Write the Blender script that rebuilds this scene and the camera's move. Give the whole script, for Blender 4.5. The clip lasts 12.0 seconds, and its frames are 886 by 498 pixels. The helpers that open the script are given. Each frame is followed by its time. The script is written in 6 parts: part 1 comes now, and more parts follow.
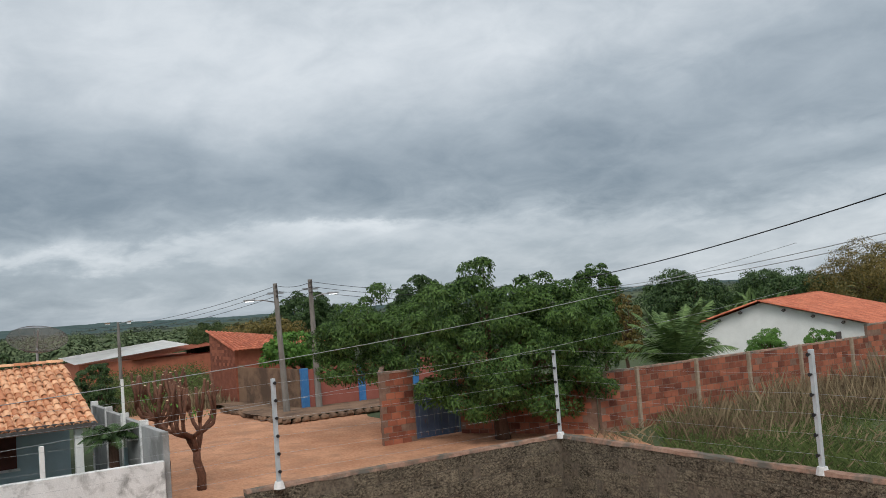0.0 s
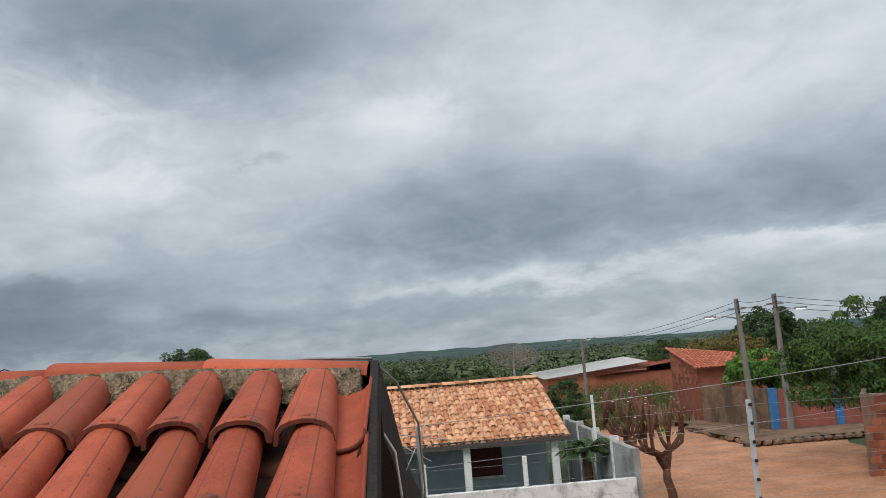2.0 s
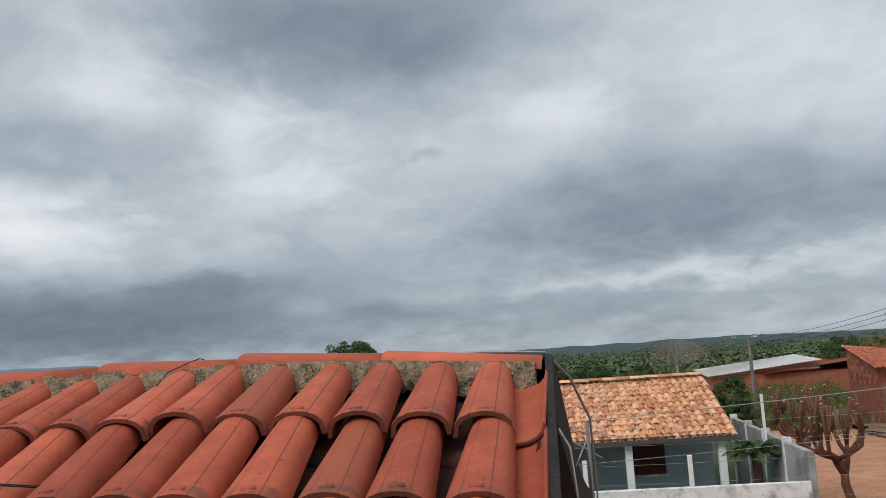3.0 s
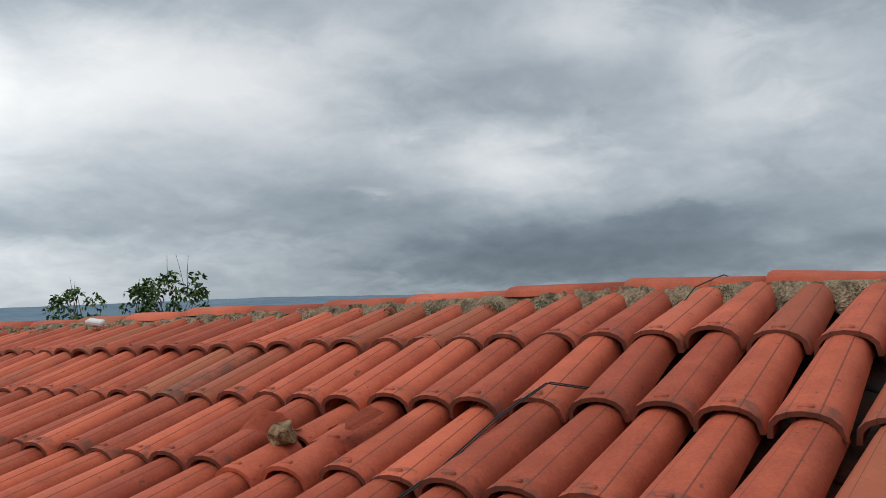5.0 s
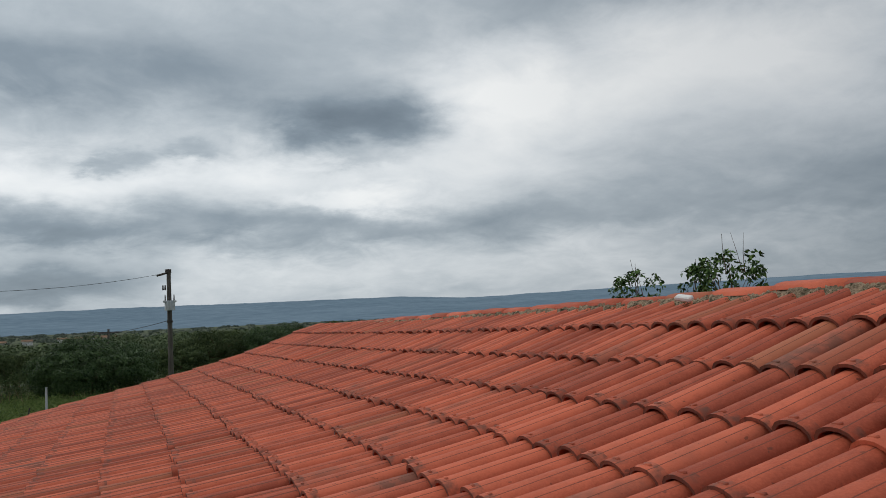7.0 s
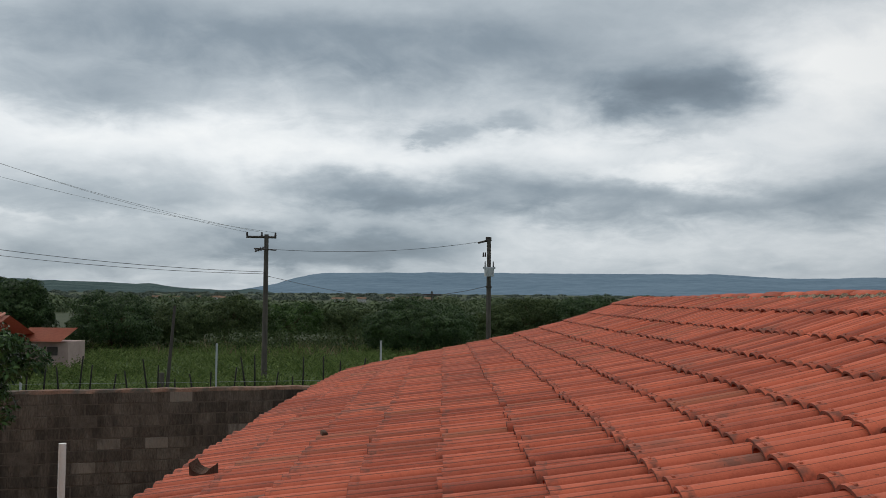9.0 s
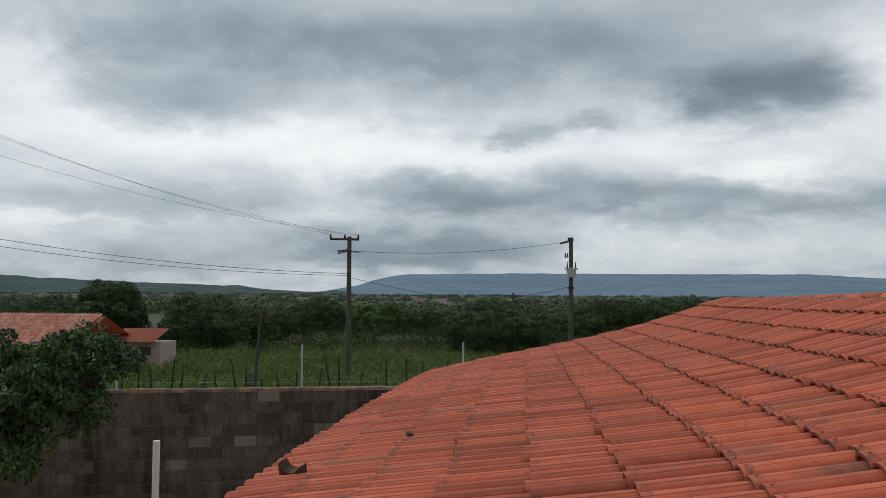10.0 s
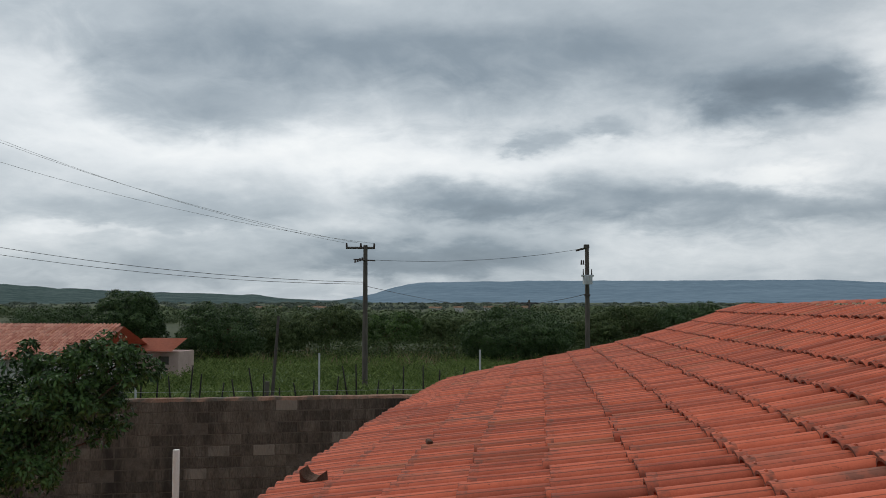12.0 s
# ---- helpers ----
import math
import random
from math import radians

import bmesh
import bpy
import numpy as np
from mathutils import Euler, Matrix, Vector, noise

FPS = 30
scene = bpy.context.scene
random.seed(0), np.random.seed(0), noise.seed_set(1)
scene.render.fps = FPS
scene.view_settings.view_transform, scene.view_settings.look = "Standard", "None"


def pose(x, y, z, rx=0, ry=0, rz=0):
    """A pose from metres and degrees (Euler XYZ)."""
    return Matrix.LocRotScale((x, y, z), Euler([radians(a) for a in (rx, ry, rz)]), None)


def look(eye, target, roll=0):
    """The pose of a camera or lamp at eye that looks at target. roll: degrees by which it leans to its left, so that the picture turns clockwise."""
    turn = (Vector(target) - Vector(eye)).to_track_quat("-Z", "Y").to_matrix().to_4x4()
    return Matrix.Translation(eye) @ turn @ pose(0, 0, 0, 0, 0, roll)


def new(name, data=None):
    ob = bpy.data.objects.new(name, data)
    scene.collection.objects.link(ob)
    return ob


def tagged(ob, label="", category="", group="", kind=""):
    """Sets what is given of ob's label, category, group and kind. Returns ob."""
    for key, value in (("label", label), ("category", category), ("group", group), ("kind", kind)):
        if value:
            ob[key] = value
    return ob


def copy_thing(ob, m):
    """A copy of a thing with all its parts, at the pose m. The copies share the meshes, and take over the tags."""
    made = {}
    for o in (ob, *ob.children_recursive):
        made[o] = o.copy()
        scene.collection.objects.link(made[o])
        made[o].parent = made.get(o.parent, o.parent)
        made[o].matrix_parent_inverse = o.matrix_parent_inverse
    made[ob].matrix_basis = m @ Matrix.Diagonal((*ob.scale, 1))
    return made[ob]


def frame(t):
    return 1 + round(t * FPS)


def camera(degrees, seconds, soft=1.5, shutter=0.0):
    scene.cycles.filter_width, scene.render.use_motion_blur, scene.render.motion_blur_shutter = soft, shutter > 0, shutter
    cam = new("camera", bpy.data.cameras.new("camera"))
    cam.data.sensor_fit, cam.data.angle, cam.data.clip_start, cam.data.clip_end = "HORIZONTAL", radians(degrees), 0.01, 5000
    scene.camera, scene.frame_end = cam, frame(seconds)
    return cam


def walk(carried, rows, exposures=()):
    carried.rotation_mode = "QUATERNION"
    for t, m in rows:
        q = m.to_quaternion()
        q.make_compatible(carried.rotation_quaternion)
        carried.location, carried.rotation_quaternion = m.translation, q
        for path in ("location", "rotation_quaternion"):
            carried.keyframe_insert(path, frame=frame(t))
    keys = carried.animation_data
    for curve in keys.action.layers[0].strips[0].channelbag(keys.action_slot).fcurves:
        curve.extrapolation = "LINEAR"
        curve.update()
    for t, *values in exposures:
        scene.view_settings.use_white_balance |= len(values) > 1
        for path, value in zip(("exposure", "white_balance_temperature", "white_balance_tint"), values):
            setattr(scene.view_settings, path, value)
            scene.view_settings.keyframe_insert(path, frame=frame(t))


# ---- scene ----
cam = camera(52.27, 12.0, soft=0.9)


def view(x, y, z, yaw, pitch, roll):
    a, p = radians(yaw), radians(pitch)
    eye = Vector((x, y, z))
    ahead = Vector((-math.sin(a) * math.cos(p), math.cos(a) * math.cos(p), math.sin(p)))
    return look(eye, eye + ahead, roll)


PATH = [
    (0.0, -0.159, -0.378, 3.989, -121.22, 3.33, -4.30),
    (0.5, -0.079, -0.373, 4.008, -115.92, 3.89, -4.67),
    (1.0, -0.025, -0.326, 4.013, -108.88, 4.82, -4.82),
    (1.5, -0.004, -0.272, 4.032, -99.67, 5.91, -4.98),
    (2.0, -0.010, -0.246, 4.032, -93.18, 6.58, -4.61),
    (2.5, -0.008, -0.225, 4.032, -89.26, 6.88, -4.11),
    (3.0, -0.008, -0.186, 4.035, -83.25, 6.95, -3.87),
    (3.2, 0.000, -0.161, 4.032, -79.86, 6.89, -3.47),
    (4.8, 0.000, -0.022, 4.012, -55.59, 3.76, -2.27),
    (5.0, 0.000, 0.000, 4.000, -53.53, 4.00, -2.01),
    (5.5, -0.040, 0.020, 3.990, -46.54, 4.33, -2.79),
    (6.0, -0.087, 0.022, 3.993, -39.13, 4.43, -4.11),
    (6.5, -0.117, 0.059, 3.984, -30.59, 4.68, -3.32),
    (7.0, -0.197, 0.062, 3.982, -19.69, 4.14, -2.70),
    (7.5, -0.259, 0.055, 3.976, -11.04, 3.13, -1.81),
    (7.7, -0.275, 0.055, 3.973, -8.66, 2.77, -1.07),
    (9.5, -0.345, 0.095, 3.958, 2.48, 2.78, 0.43),
    (10.0, -0.357, 0.103, 3.962, 5.16, 2.80, 0.40),
    (10.5, -0.363, 0.111, 3.963, 6.45, 2.91, 0.05),
    (11.0, -0.360, 0.094, 3.962, 6.59, 2.98, -0.11),
    (11.5, -0.361, 0.084, 3.956, 6.46, 3.20, 0.16),
    (12.0, -0.370, 0.060, 3.963, 6.14, 3.30, 0.02),
]
walk(cam, [(row[0], view(*row[1:])) for row in PATH],
     [(0.0, 0.08), (3.2, -0.03), (5.0, -0.17), (6.0, -0.2), (7.0, -0.45), (7.7, -0.55), (9.5, -0.42), (12.0, -0.42)])

# ---- sky, sun ----
world = bpy.data.worlds.new("sky")
scene.world = world
world.use_nodes = True
wt = world.node_tree
wt.nodes.clear()


def node(tree, kind, **inputs):
    n = tree.nodes.new(kind)
    for key, value in inputs.items():
        sock = n.inputs[int(key[1:])] if key[0] == "i" and key[1:].isdigit() else n.inputs[key.replace("_", " ")]
        if isinstance(value, bpy.types.NodeSocket):
            tree.links.new(value, sock)
        else:
            sock.default_value = value
    return n


def calc(tree, op, a, b=0.0, c=0.0, clamp=False):
    n = node(tree, "ShaderNodeMath", i0=a, i1=b, i2=c)
    n.operation, n.use_clamp = op, clamp
    return n.outputs[0]


def ramp(tree, fac, stops, mode="LINEAR"):
    n = node(tree, "ShaderNodeValToRGB", i0=fac)
    n.color_ramp.interpolation = mode
    e = n.color_ramp.elements
    while len(e) < len(stops):
        e.new(0.5)
    for el, (p, col) in zip(e, stops):
        el.position = p
        el.color = (*col, 1) if len(col) == 3 else col
    return n.outputs[0]


def mixed(tree, fac, a, b, mode="MIX"):
    n = tree.nodes.new("ShaderNodeMix")
    n.data_type, n.blend_type = "RGBA", mode
    for i, v in ((0, fac), (6, a), (7, b)):
        if isinstance(v, bpy.types.NodeSocket):
            tree.links.new(v, n.inputs[i])
        else:
            n.inputs[i].default_value = v if i == 0 else ((*v, 1) if len(v) == 3 else v)
    return n.outputs[2]


SUN_EL, SUN_AZ = 46.0, 62.0
ray_dir = node(wt, "ShaderNodeTexCoord").outputs["Generated"]
sep = node(wt, "ShaderNodeSeparateXYZ", i0=ray_dir)
dx, dy, dz = sep.outputs
up = calc(wt, "MAXIMUM", dz, 0.0)
fold = calc(wt, "ADD", up, 0.30)
plane = node(wt, "ShaderNodeCombineXYZ", i0=calc(wt, "DIVIDE", dx, fold), i1=calc(wt, "DIVIDE", dy, fold), i2=0.0).outputs[0]


def cloud_noise(scale, detail, rough, distort, shift):
    v = node(wt, "ShaderNodeVectorMath", i0=plane, i1=shift).outputs[0]
    n = node(wt, "ShaderNodeTexNoise", Vector=v, Scale=scale, Detail=detail, Roughness=rough, Distortion=distort)
    return n.outputs[0]


big = cloud_noise(0.8, 2.0, 0.45, 0.2, (3.1, 1.7, 0.0))
mid = cloud_noise(2.3, 8.0, 0.56, 0.35, (7.3, 2.2, 0.0))
fine = cloud_noise(7.0, 7.0, 0.6, 0.5, (1.3, 8.2, 0.0))
wob = cloud_noise(3.0, 7.0, 0.58, 0.0, (11.0, 4.0, 0.0))
wob2 = cloud_noise(3.2, 7.0, 0.58, 0.0, (4.0, 15.0, 0.0))
# bearing and height in degrees, ruffled so that the cloud masses get uneven edges
az = calc(wt, "MULTIPLY", calc(wt, "ARCTAN2", calc(wt, "MULTIPLY", dx, -1.0), dy), 57.2958)
az = calc(wt, "ADD", az, calc(wt, "MULTIPLY", calc(wt, "SUBTRACT", wob, 0.5), 11.0))
az = calc(wt, "ADD", az, calc(wt, "MULTIPLY", calc(wt, "SUBTRACT", fine, 0.5), 3.5))
el = calc(wt, "MULTIPLY", calc(wt, "ARCSINE", dz), 57.2958)
el = calc(wt, "ADD", el, calc(wt, "MULTIPLY", calc(wt, "SUBTRACT", wob2, 0.5), 4.5))
el = calc(wt, "ADD", el, calc(wt, "MULTIPLY", calc(wt, "SUBTRACT", fine, 0.5), -1.4))
# cloud masses by quarter of the sky: bearing, height, half width, half height in degrees, lighter or darker, soft (0) or firm (1) edge
SOUTH_EAST_CLOUDS = [(-105, 15.6, 16.1, 5.38, 0.12, 0), (-126.4, 15.3, 7.2, 2.87, 0.1, 0), (-138.1, 9.2, 12.6, 3.23, -0.2, 0), (-120.4, 9, 10.8, 1.79, -0.16, 0), (-143.4, 14.1, 7.2, 1.79, -0.1, 0), (-103.7, 4.5, 15.1, 0.72, 0.16, 0), (-115.5, 5.1, 3.6, 0.47, 0.16, 1), (-124.8, 4.7, 5.4, 1.26, 0.09, 0), (-106.2, 7, 13.6, 1.26, -0.11, 0), (-142.4, 2.9, 7.2, 1.26, 0.1, 0), (-144.4, 7.9, 4.7, 0.9, 0.1, 0), (-134.4, 6.1, 10.8, 1.08, -0.12, 0), (-101.6, 9.2, 12.6, 6.1, -0.15, 0), (-89.2, 6.9, 9, 3.59, -0.08, 0), (-112, 15, 14, 5, 0.1, 0), (-100, 8, 10, 2, 0.05, 0)]
EAST_CLOUDS = [(-77.4, 20.7, 11.5, 3.05, -0.26, 1), (-83.5, 17.3, 3.2, 2.33, -0.15, 0), (-63.2, 17.6, 4.3, 2.33, 0.32, 0), (-71.3, 15.3, 2.9, 1.79, 0.24, 0), (-72.6, 11.3, 3.9, 1.61, 0.3, 0), (-58.7, 9.6, 4.3, 2.15, 0.3, 0), (-89.1, 13.7, 9, 3.23, 0.11, 0), (-91, 15.3, 2.7, 1.08, 0.16, 1), (-82.6, 12.9, 1.2, 0.43, -0.13, 1), (-68.5, 5.3, 5, 0.79, -0.18, 1), (-61.4, 3.1, 11.8, 1.79, -0.29, 0), (-80, 2.7, 7.9, 1.43, -0.15, 0), (-96, 4, 8.6, 0.39, 0.16, 0), (-99.9, 9, 12.6, 1.61, -0.09, 0), (-99.2, 2.2, 10.8, 0.72, -0.07, 0)]
NORTH_EAST_CLOUDS = [(-37.5, 14.2, 11.5, 3.05, 0.34, 0), (-23.6, 13, 5.4, 2.69, 0.25, 0), (-37.2, 19.3, 25.1, 1.43, -0.1, 0), (-56.7, 14.3, 10, 2.87, -0.18, 0), (-14.9, 12.4, 3.9, 1.51, -0.24, 1), (-15.6, 7, 4.3, 1, 0.21, 0), (-25.6, 6, 11.5, 1.08, -0.16, 0), (-45.3, 6.4, 6.8, 1.22, -0.11, 1), (-49.3, 7.9, 1.4, 0.32, 0.14, 1), (-60.2, 3.4, 8.6, 2.15, -0.22, 0), (-57.6, 8.9, 5.4, 1.15, 0.11, 0), (-22.1, 3.1, 13.6, 1.08, 0.07, 0), (-50.9, 10.7, 2.2, 1, 0.16, 0), (-44.2, 15.1, 10.8, 3.23, 0.12, 0), (-22, 11.5, 9, 5, 0.12, 0)]
NORTH_CLOUDS = [(5.6, 15, 14.3, 1.86, -0.27, 1), (21.6, 16.5, 9, 1.61, -0.13, 0), (-12, 16.6, 10.8, 1.79, -0.12, 0), (-14.2, 12.3, 5.2, 1.86, -0.34, 1), (-15.3, 9.6, 1.8, 0.57, -0.15, 1), (22.2, 11.8, 4.7, 1.61, -0.2, 0), (-0, 10.1, 1.1, 0.47, -0.26, 1), (-3.2, 10.7, 1.7, 0.43, -0.2, 1), (14.5, 9.1, 17.2, 1.51, 0.26, 0), (-5.1, 9.1, 14.3, 1.26, 0.12, 0), (30.8, 13, 3.2, 1.97, 0.16, 0)]
NORTH_LOW_CLOUDS = [(4.5, 6.5, 5.4, 1.15, -0.22, 1), (12.7, 5.6, 2.2, 0.79, 0.1, 0), (-14.1, 7.4, 4.7, 0.47, 0.13, 1), (-8.5, 5.8, 12.2, 0.93, -0.2, 0), (7.4, 2.8, 7.2, 1.08, -0.29, 1), (23, 1.8, 12.6, 1.22, -0.17, 0), (27.8, 4.3, 4.7, 0.29, 0.1, 1), (24.7, 5.5, 9, 0.72, -0.14, 0), (-6.8, 3.3, 4.7, 1.43, 0.08, 0), (13.1, 1.3, 2.9, 0.43, 0.08, 0)]
lum = calc(wt, "ADD", 0.55, calc(wt, "MULTIPLY", calc(wt, "SUBTRACT", big, 0.5), 0.22))
lum = calc(wt, "ADD", lum, calc(wt, "MULTIPLY", calc(wt, "SUBTRACT", mid, 0.5), 0.46))
lum = calc(wt, "ADD", lum, calc(wt, "MULTIPLY", calc(wt, "SUBTRACT", fine, 0.5), 0.26))
for b_az, b_el, b_w, b_h, b_l, firm in SOUTH_EAST_CLOUDS + EAST_CLOUDS + NORTH_EAST_CLOUDS + NORTH_CLOUDS + NORTH_LOW_CLOUDS:
    u = calc(wt, "DIVIDE", calc(wt, "SUBTRACT", az, b_az), b_w)
    v = calc(wt, "DIVIDE", calc(wt, "SUBTRACT", el, b_el), b_h)
    d2 = calc(wt, "ADD", calc(wt, "MULTIPLY", u, u), calc(wt, "MULTIPLY", v, v))
    if firm:
        d2 = calc(wt, "POWER", d2, 1.35)
    lum = calc(wt, "ADD", lum, calc(wt, "MULTIPLY", calc(wt, "EXPONENT", calc(wt, "MULTIPLY", d2, -0.7)), b_l))
# overcast: the zenith is lighter than the rim
lum = calc(wt, "ADD", lum, calc(wt, "MULTIPLY", calc(wt, "SMOOTH_MAX", calc(wt, "SUBTRACT", up, 0.38), 0.0, 0.1), 0.9))
cloud = ramp(wt, lum, [(0.0, (0.135, 0.175, 0.218)), (0.25, (0.22, 0.275, 0.330)), (0.5, (0.40, 0.46, 0.515)), (0.75, (0.66, 0.71, 0.755)), (1.0, (0.87, 0.90, 0.92))])
sky = wt.nodes.new("ShaderNodeTexSky")
sky.sky_type, sky.sun_disc = "NISHITA", False
sky.sun_elevation, sky.sun_rotation = radians(SUN_EL), radians(-SUN_AZ)
# the sky is lighter on the side where the sun stands behind the cloud
toward = calc(wt, "ADD", calc(wt, "MULTIPLY", dx, -math.sin(radians(22))), calc(wt, "MULTIPLY", dy, math.cos(radians(22))))
side_gain = node(wt, "ShaderNodeMapRange", i0=toward, i1=0.35, i2=0.95, i3=0.0, i4=1.0)
side_gain.interpolation_type = "SMOOTHSTEP"
gain = mixed(wt, side_gain.outputs[0], (1.0, 1.0, 1.0), (1.66, 1.62, 1.57))
cloud = mixed(wt, 1.0, cloud, gain, "MULTIPLY")
clear = mixed(wt, 1.0, sky.outputs[0], (0.08, 0.08, 0.08), "MULTIPLY")
cover = mixed(wt, 0.93, clear, cloud)
back = node(wt, "ShaderNodeBackground", Color=cover, Strength=1.0)
wt.links.new(back.outputs[0], node(wt, "ShaderNodeOutputWorld").inputs[0])

sun = new("sun", bpy.data.lights.new("sun", "SUN"))
sun.data.energy, sun.data.angle, sun.data.color = 1.5, radians(25), (1.0, 0.97, 0.93)
sa, se = radians(SUN_AZ), radians(SUN_EL)
sun_from = Vector((-math.sin(sa) * math.cos(se), math.cos(sa) * math.cos(se), math.sin(se)))
sun.matrix_world = look(sun_from * 60, (0, 0, 0))
scene.view_settings.exposure = 0.0

# ---- materials ----


def material(name, dark, light, scale=6.0, rough=0.85, bump=0.3, fine_scale=60.0, spread=0.3, stain=None, stain_scale=1.0, stain_at=0.6, rand="", rand_w=0.38, pale=None, band=(0.3, 0.7), stretch=(1, 1, 1), spec=0.3, bump_dist=0.02, metal=0.0):
    """Two-scale grain, an optional stain colour, and piece to piece variation by Object Info or island."""
    m = bpy.data.materials.new(name)
    m.use_nodes = True
    t = m.node_tree
    bsdf = t.nodes["Principled BSDF"]
    pos = node(t, "ShaderNodeNewGeometry").outputs["Position"]
    p = node(t, "ShaderNodeMapping", Vector=pos, Scale=stretch).outputs[0]
    n1 = node(t, "ShaderNodeTexNoise", Vector=p, Scale=scale, Detail=5.0, Roughness=0.6).outputs[0]
    n2 = node(t, "ShaderNodeTexNoise", Vector=p, Scale=fine_scale, Detail=3.0, Roughness=0.6).outputs[0]
    fac = calc(t, "ADD", calc(t, "MULTIPLY", n1, 1.0 - spread), calc(t, "MULTIPLY", n2, spread))
    if rand:
        r = node(t, "ShaderNodeObjectInfo").outputs["Random"] if rand == "object" else node(t, "ShaderNodeNewGeometry").outputs["Random Per Island"]
        fac = calc(t, "ADD", calc(t, "MULTIPLY", fac, 1.0 - rand_w), calc(t, "MULTIPLY", r, rand_w))
    col = ramp(t, fac, [(band[0], dark), (band[1], light)])
    if pale:
        col = mixed(t, calc(t, "MULTIPLY", calc(t, "GREATER_THAN", r, 0.93), 0.6), col, pale)
    if stain:
        n3 = node(t, "ShaderNodeTexNoise", Vector=p, Scale=stain_scale, Detail=6.0, Roughness=0.65, Distortion=0.4).outputs[0]
        f = ramp(t, n3, [(stain_at - 0.08, (0, 0, 0)), (stain_at + 0.08, (1, 1, 1))])
        col = mixed(t, f, col, stain)
    t.links.new(col, bsdf.inputs["Base Color"])
    bsdf.inputs["Roughness"].default_value = rough
    bsdf.inputs["Metallic"].default_value = metal
    bsdf.inputs["Specular IOR Level"].default_value = spec
    if bump:
        b = node(t, "ShaderNodeBump", Strength=bump, Distance=bump_dist, Height=calc(t, "ADD", n1, n2))
        t.links.new(b.outputs[0], bsdf.inputs["Normal"])
    return m


def tile_material(name, dark, light, rand, stains, seam=True, seam_at=0.21, seam_w=0.011):
    """Fired clay roof tile: a mould seam either side of the crown, soot on some tiles, chalky grain."""
    m = material(name, dark, light, 9.0, 0.7, 0.3, 110.0, 0.4, rand=rand, band=(0.34, 0.66), bump_dist=0.004, spec=0.22)
    t = m.node_tree
    bsdf = t.nodes["Principled BSDF"]
    col = bsdf.inputs["Base Color"].links[0].from_socket
    pos = node(t, "ShaderNodeNewGeometry").outputs["Position"]
    r = node(t, "ShaderNodeObjectInfo").outputs["Random"] if rand == "object" else node(t, "ShaderNodeNewGeometry").outputs["Random Per Island"]
    n = node(t, "ShaderNodeTexNoise", Vector=pos, Scale=5.0, Detail=6.0, Roughness=0.65).outputs[0]
    soot = calc(t, "MULTIPLY", ramp(t, r, [(0.90, (0, 0, 0)), (0.96, (1, 1, 1))]), ramp(t, n, [(0.38, (0, 0, 0)), (0.62, (1, 1, 1))]))
    col = mixed(t, calc(t, "MULTIPLY", soot, stains), col, (0.10, 0.065, 0.05))
    pale = calc(t, "MULTIPLY", ramp(t, r, [(0.0, (1, 1, 1)), (0.10, (0, 0, 0))]), 0.35)
    col = mixed(t, pale, col, (0.56, 0.25, 0.13))
    film = ramp(t, node(t, "ShaderNodeTexNoise", Vector=pos, Scale=2.2, Detail=7.0, Roughness=0.7).outputs[0], [(0.50, (0, 0, 0)), (0.72, (1, 1, 1))])
    col = mixed(t, calc(t, "MULTIPLY", film, 0.2), col, (0.16, 0.065, 0.042))
    pits = ramp(t, node(t, "ShaderNodeTexNoise", Vector=pos, Scale=38.0, Detail=2.0, Roughness=0.5).outputs[0], [(0.69, (0, 0, 0)), (0.74, (1, 1, 1))])
    col = mixed(t, calc(t, "MULTIPLY", pits, 0.6), col, (0.10, 0.045, 0.032))
    if seam:
        uv = node(t, "ShaderNodeSeparateXYZ", i0=node(t, "ShaderNodeUVMap").outputs[0])
        off_crown = calc(t, "ABSOLUTE", calc(t, "SUBTRACT", uv.outputs[0], 0.5))
        line = calc(t, "LESS_THAN", calc(t, "ABSOLUTE", calc(t, "SUBTRACT", off_crown, seam_at)), seam_w)
        col = mixed(t, calc(t, "MULTIPLY", line, 0.8), col, (0.13, 0.045, 0.03))
        n2 = node(t, "ShaderNodeTexNoise", Vector=pos, Scale=22.0, Detail=4.0).outputs[0]
        lip = calc(t, "MULTIPLY", calc(t, "LESS_THAN", uv.outputs[1], 0.10), ramp(t, n2, [(0.45, (0, 0, 0)), (0.68, (1, 1, 1))]))
        col = mixed(t, calc(t, "MULTIPLY", lip, 0.75), col, (0.12, 0.06, 0.045))
        # front faces darkened: dirt and the shade on the edge, in one colour
        rim = calc(t, "LESS_THAN", uv.outputs[1], 0.003)
        col = mixed(t, calc(t, "MULTIPLY", rim, 0.7), col, (0.085, 0.035, 0.025))
    t.links.new(col, bsdf.inputs["Base Color"])
    return m


clay = tile_material("clay tile", (0.30, 0.062, 0.032), (0.585, 0.136, 0.070), "object", 0.75)
clay_far = tile_material("clay tile field", (0.30, 0.062, 0.032), (0.585, 0.136, 0.070), "island", 0.75, True, 0.21, 0.022)
clay_plain = tile_material("broken clay", (0.30, 0.062, 0.032), (0.585, 0.136, 0.070), "object", 0.3, False)
clay_red = tile_material("red clay tile", (0.34, 0.09, 0.05), (0.60, 0.20, 0.11), "island", 0.5, False)
clay_old = tile_material("old clay tile", (0.45, 0.18, 0.085), (0.84, 0.48, 0.28), "object", 0.6, False)
clay_old_far = tile_material("old clay tile field", (0.45, 0.18, 0.085), (0.84, 0.48, 0.28), "island", 0.6, False)
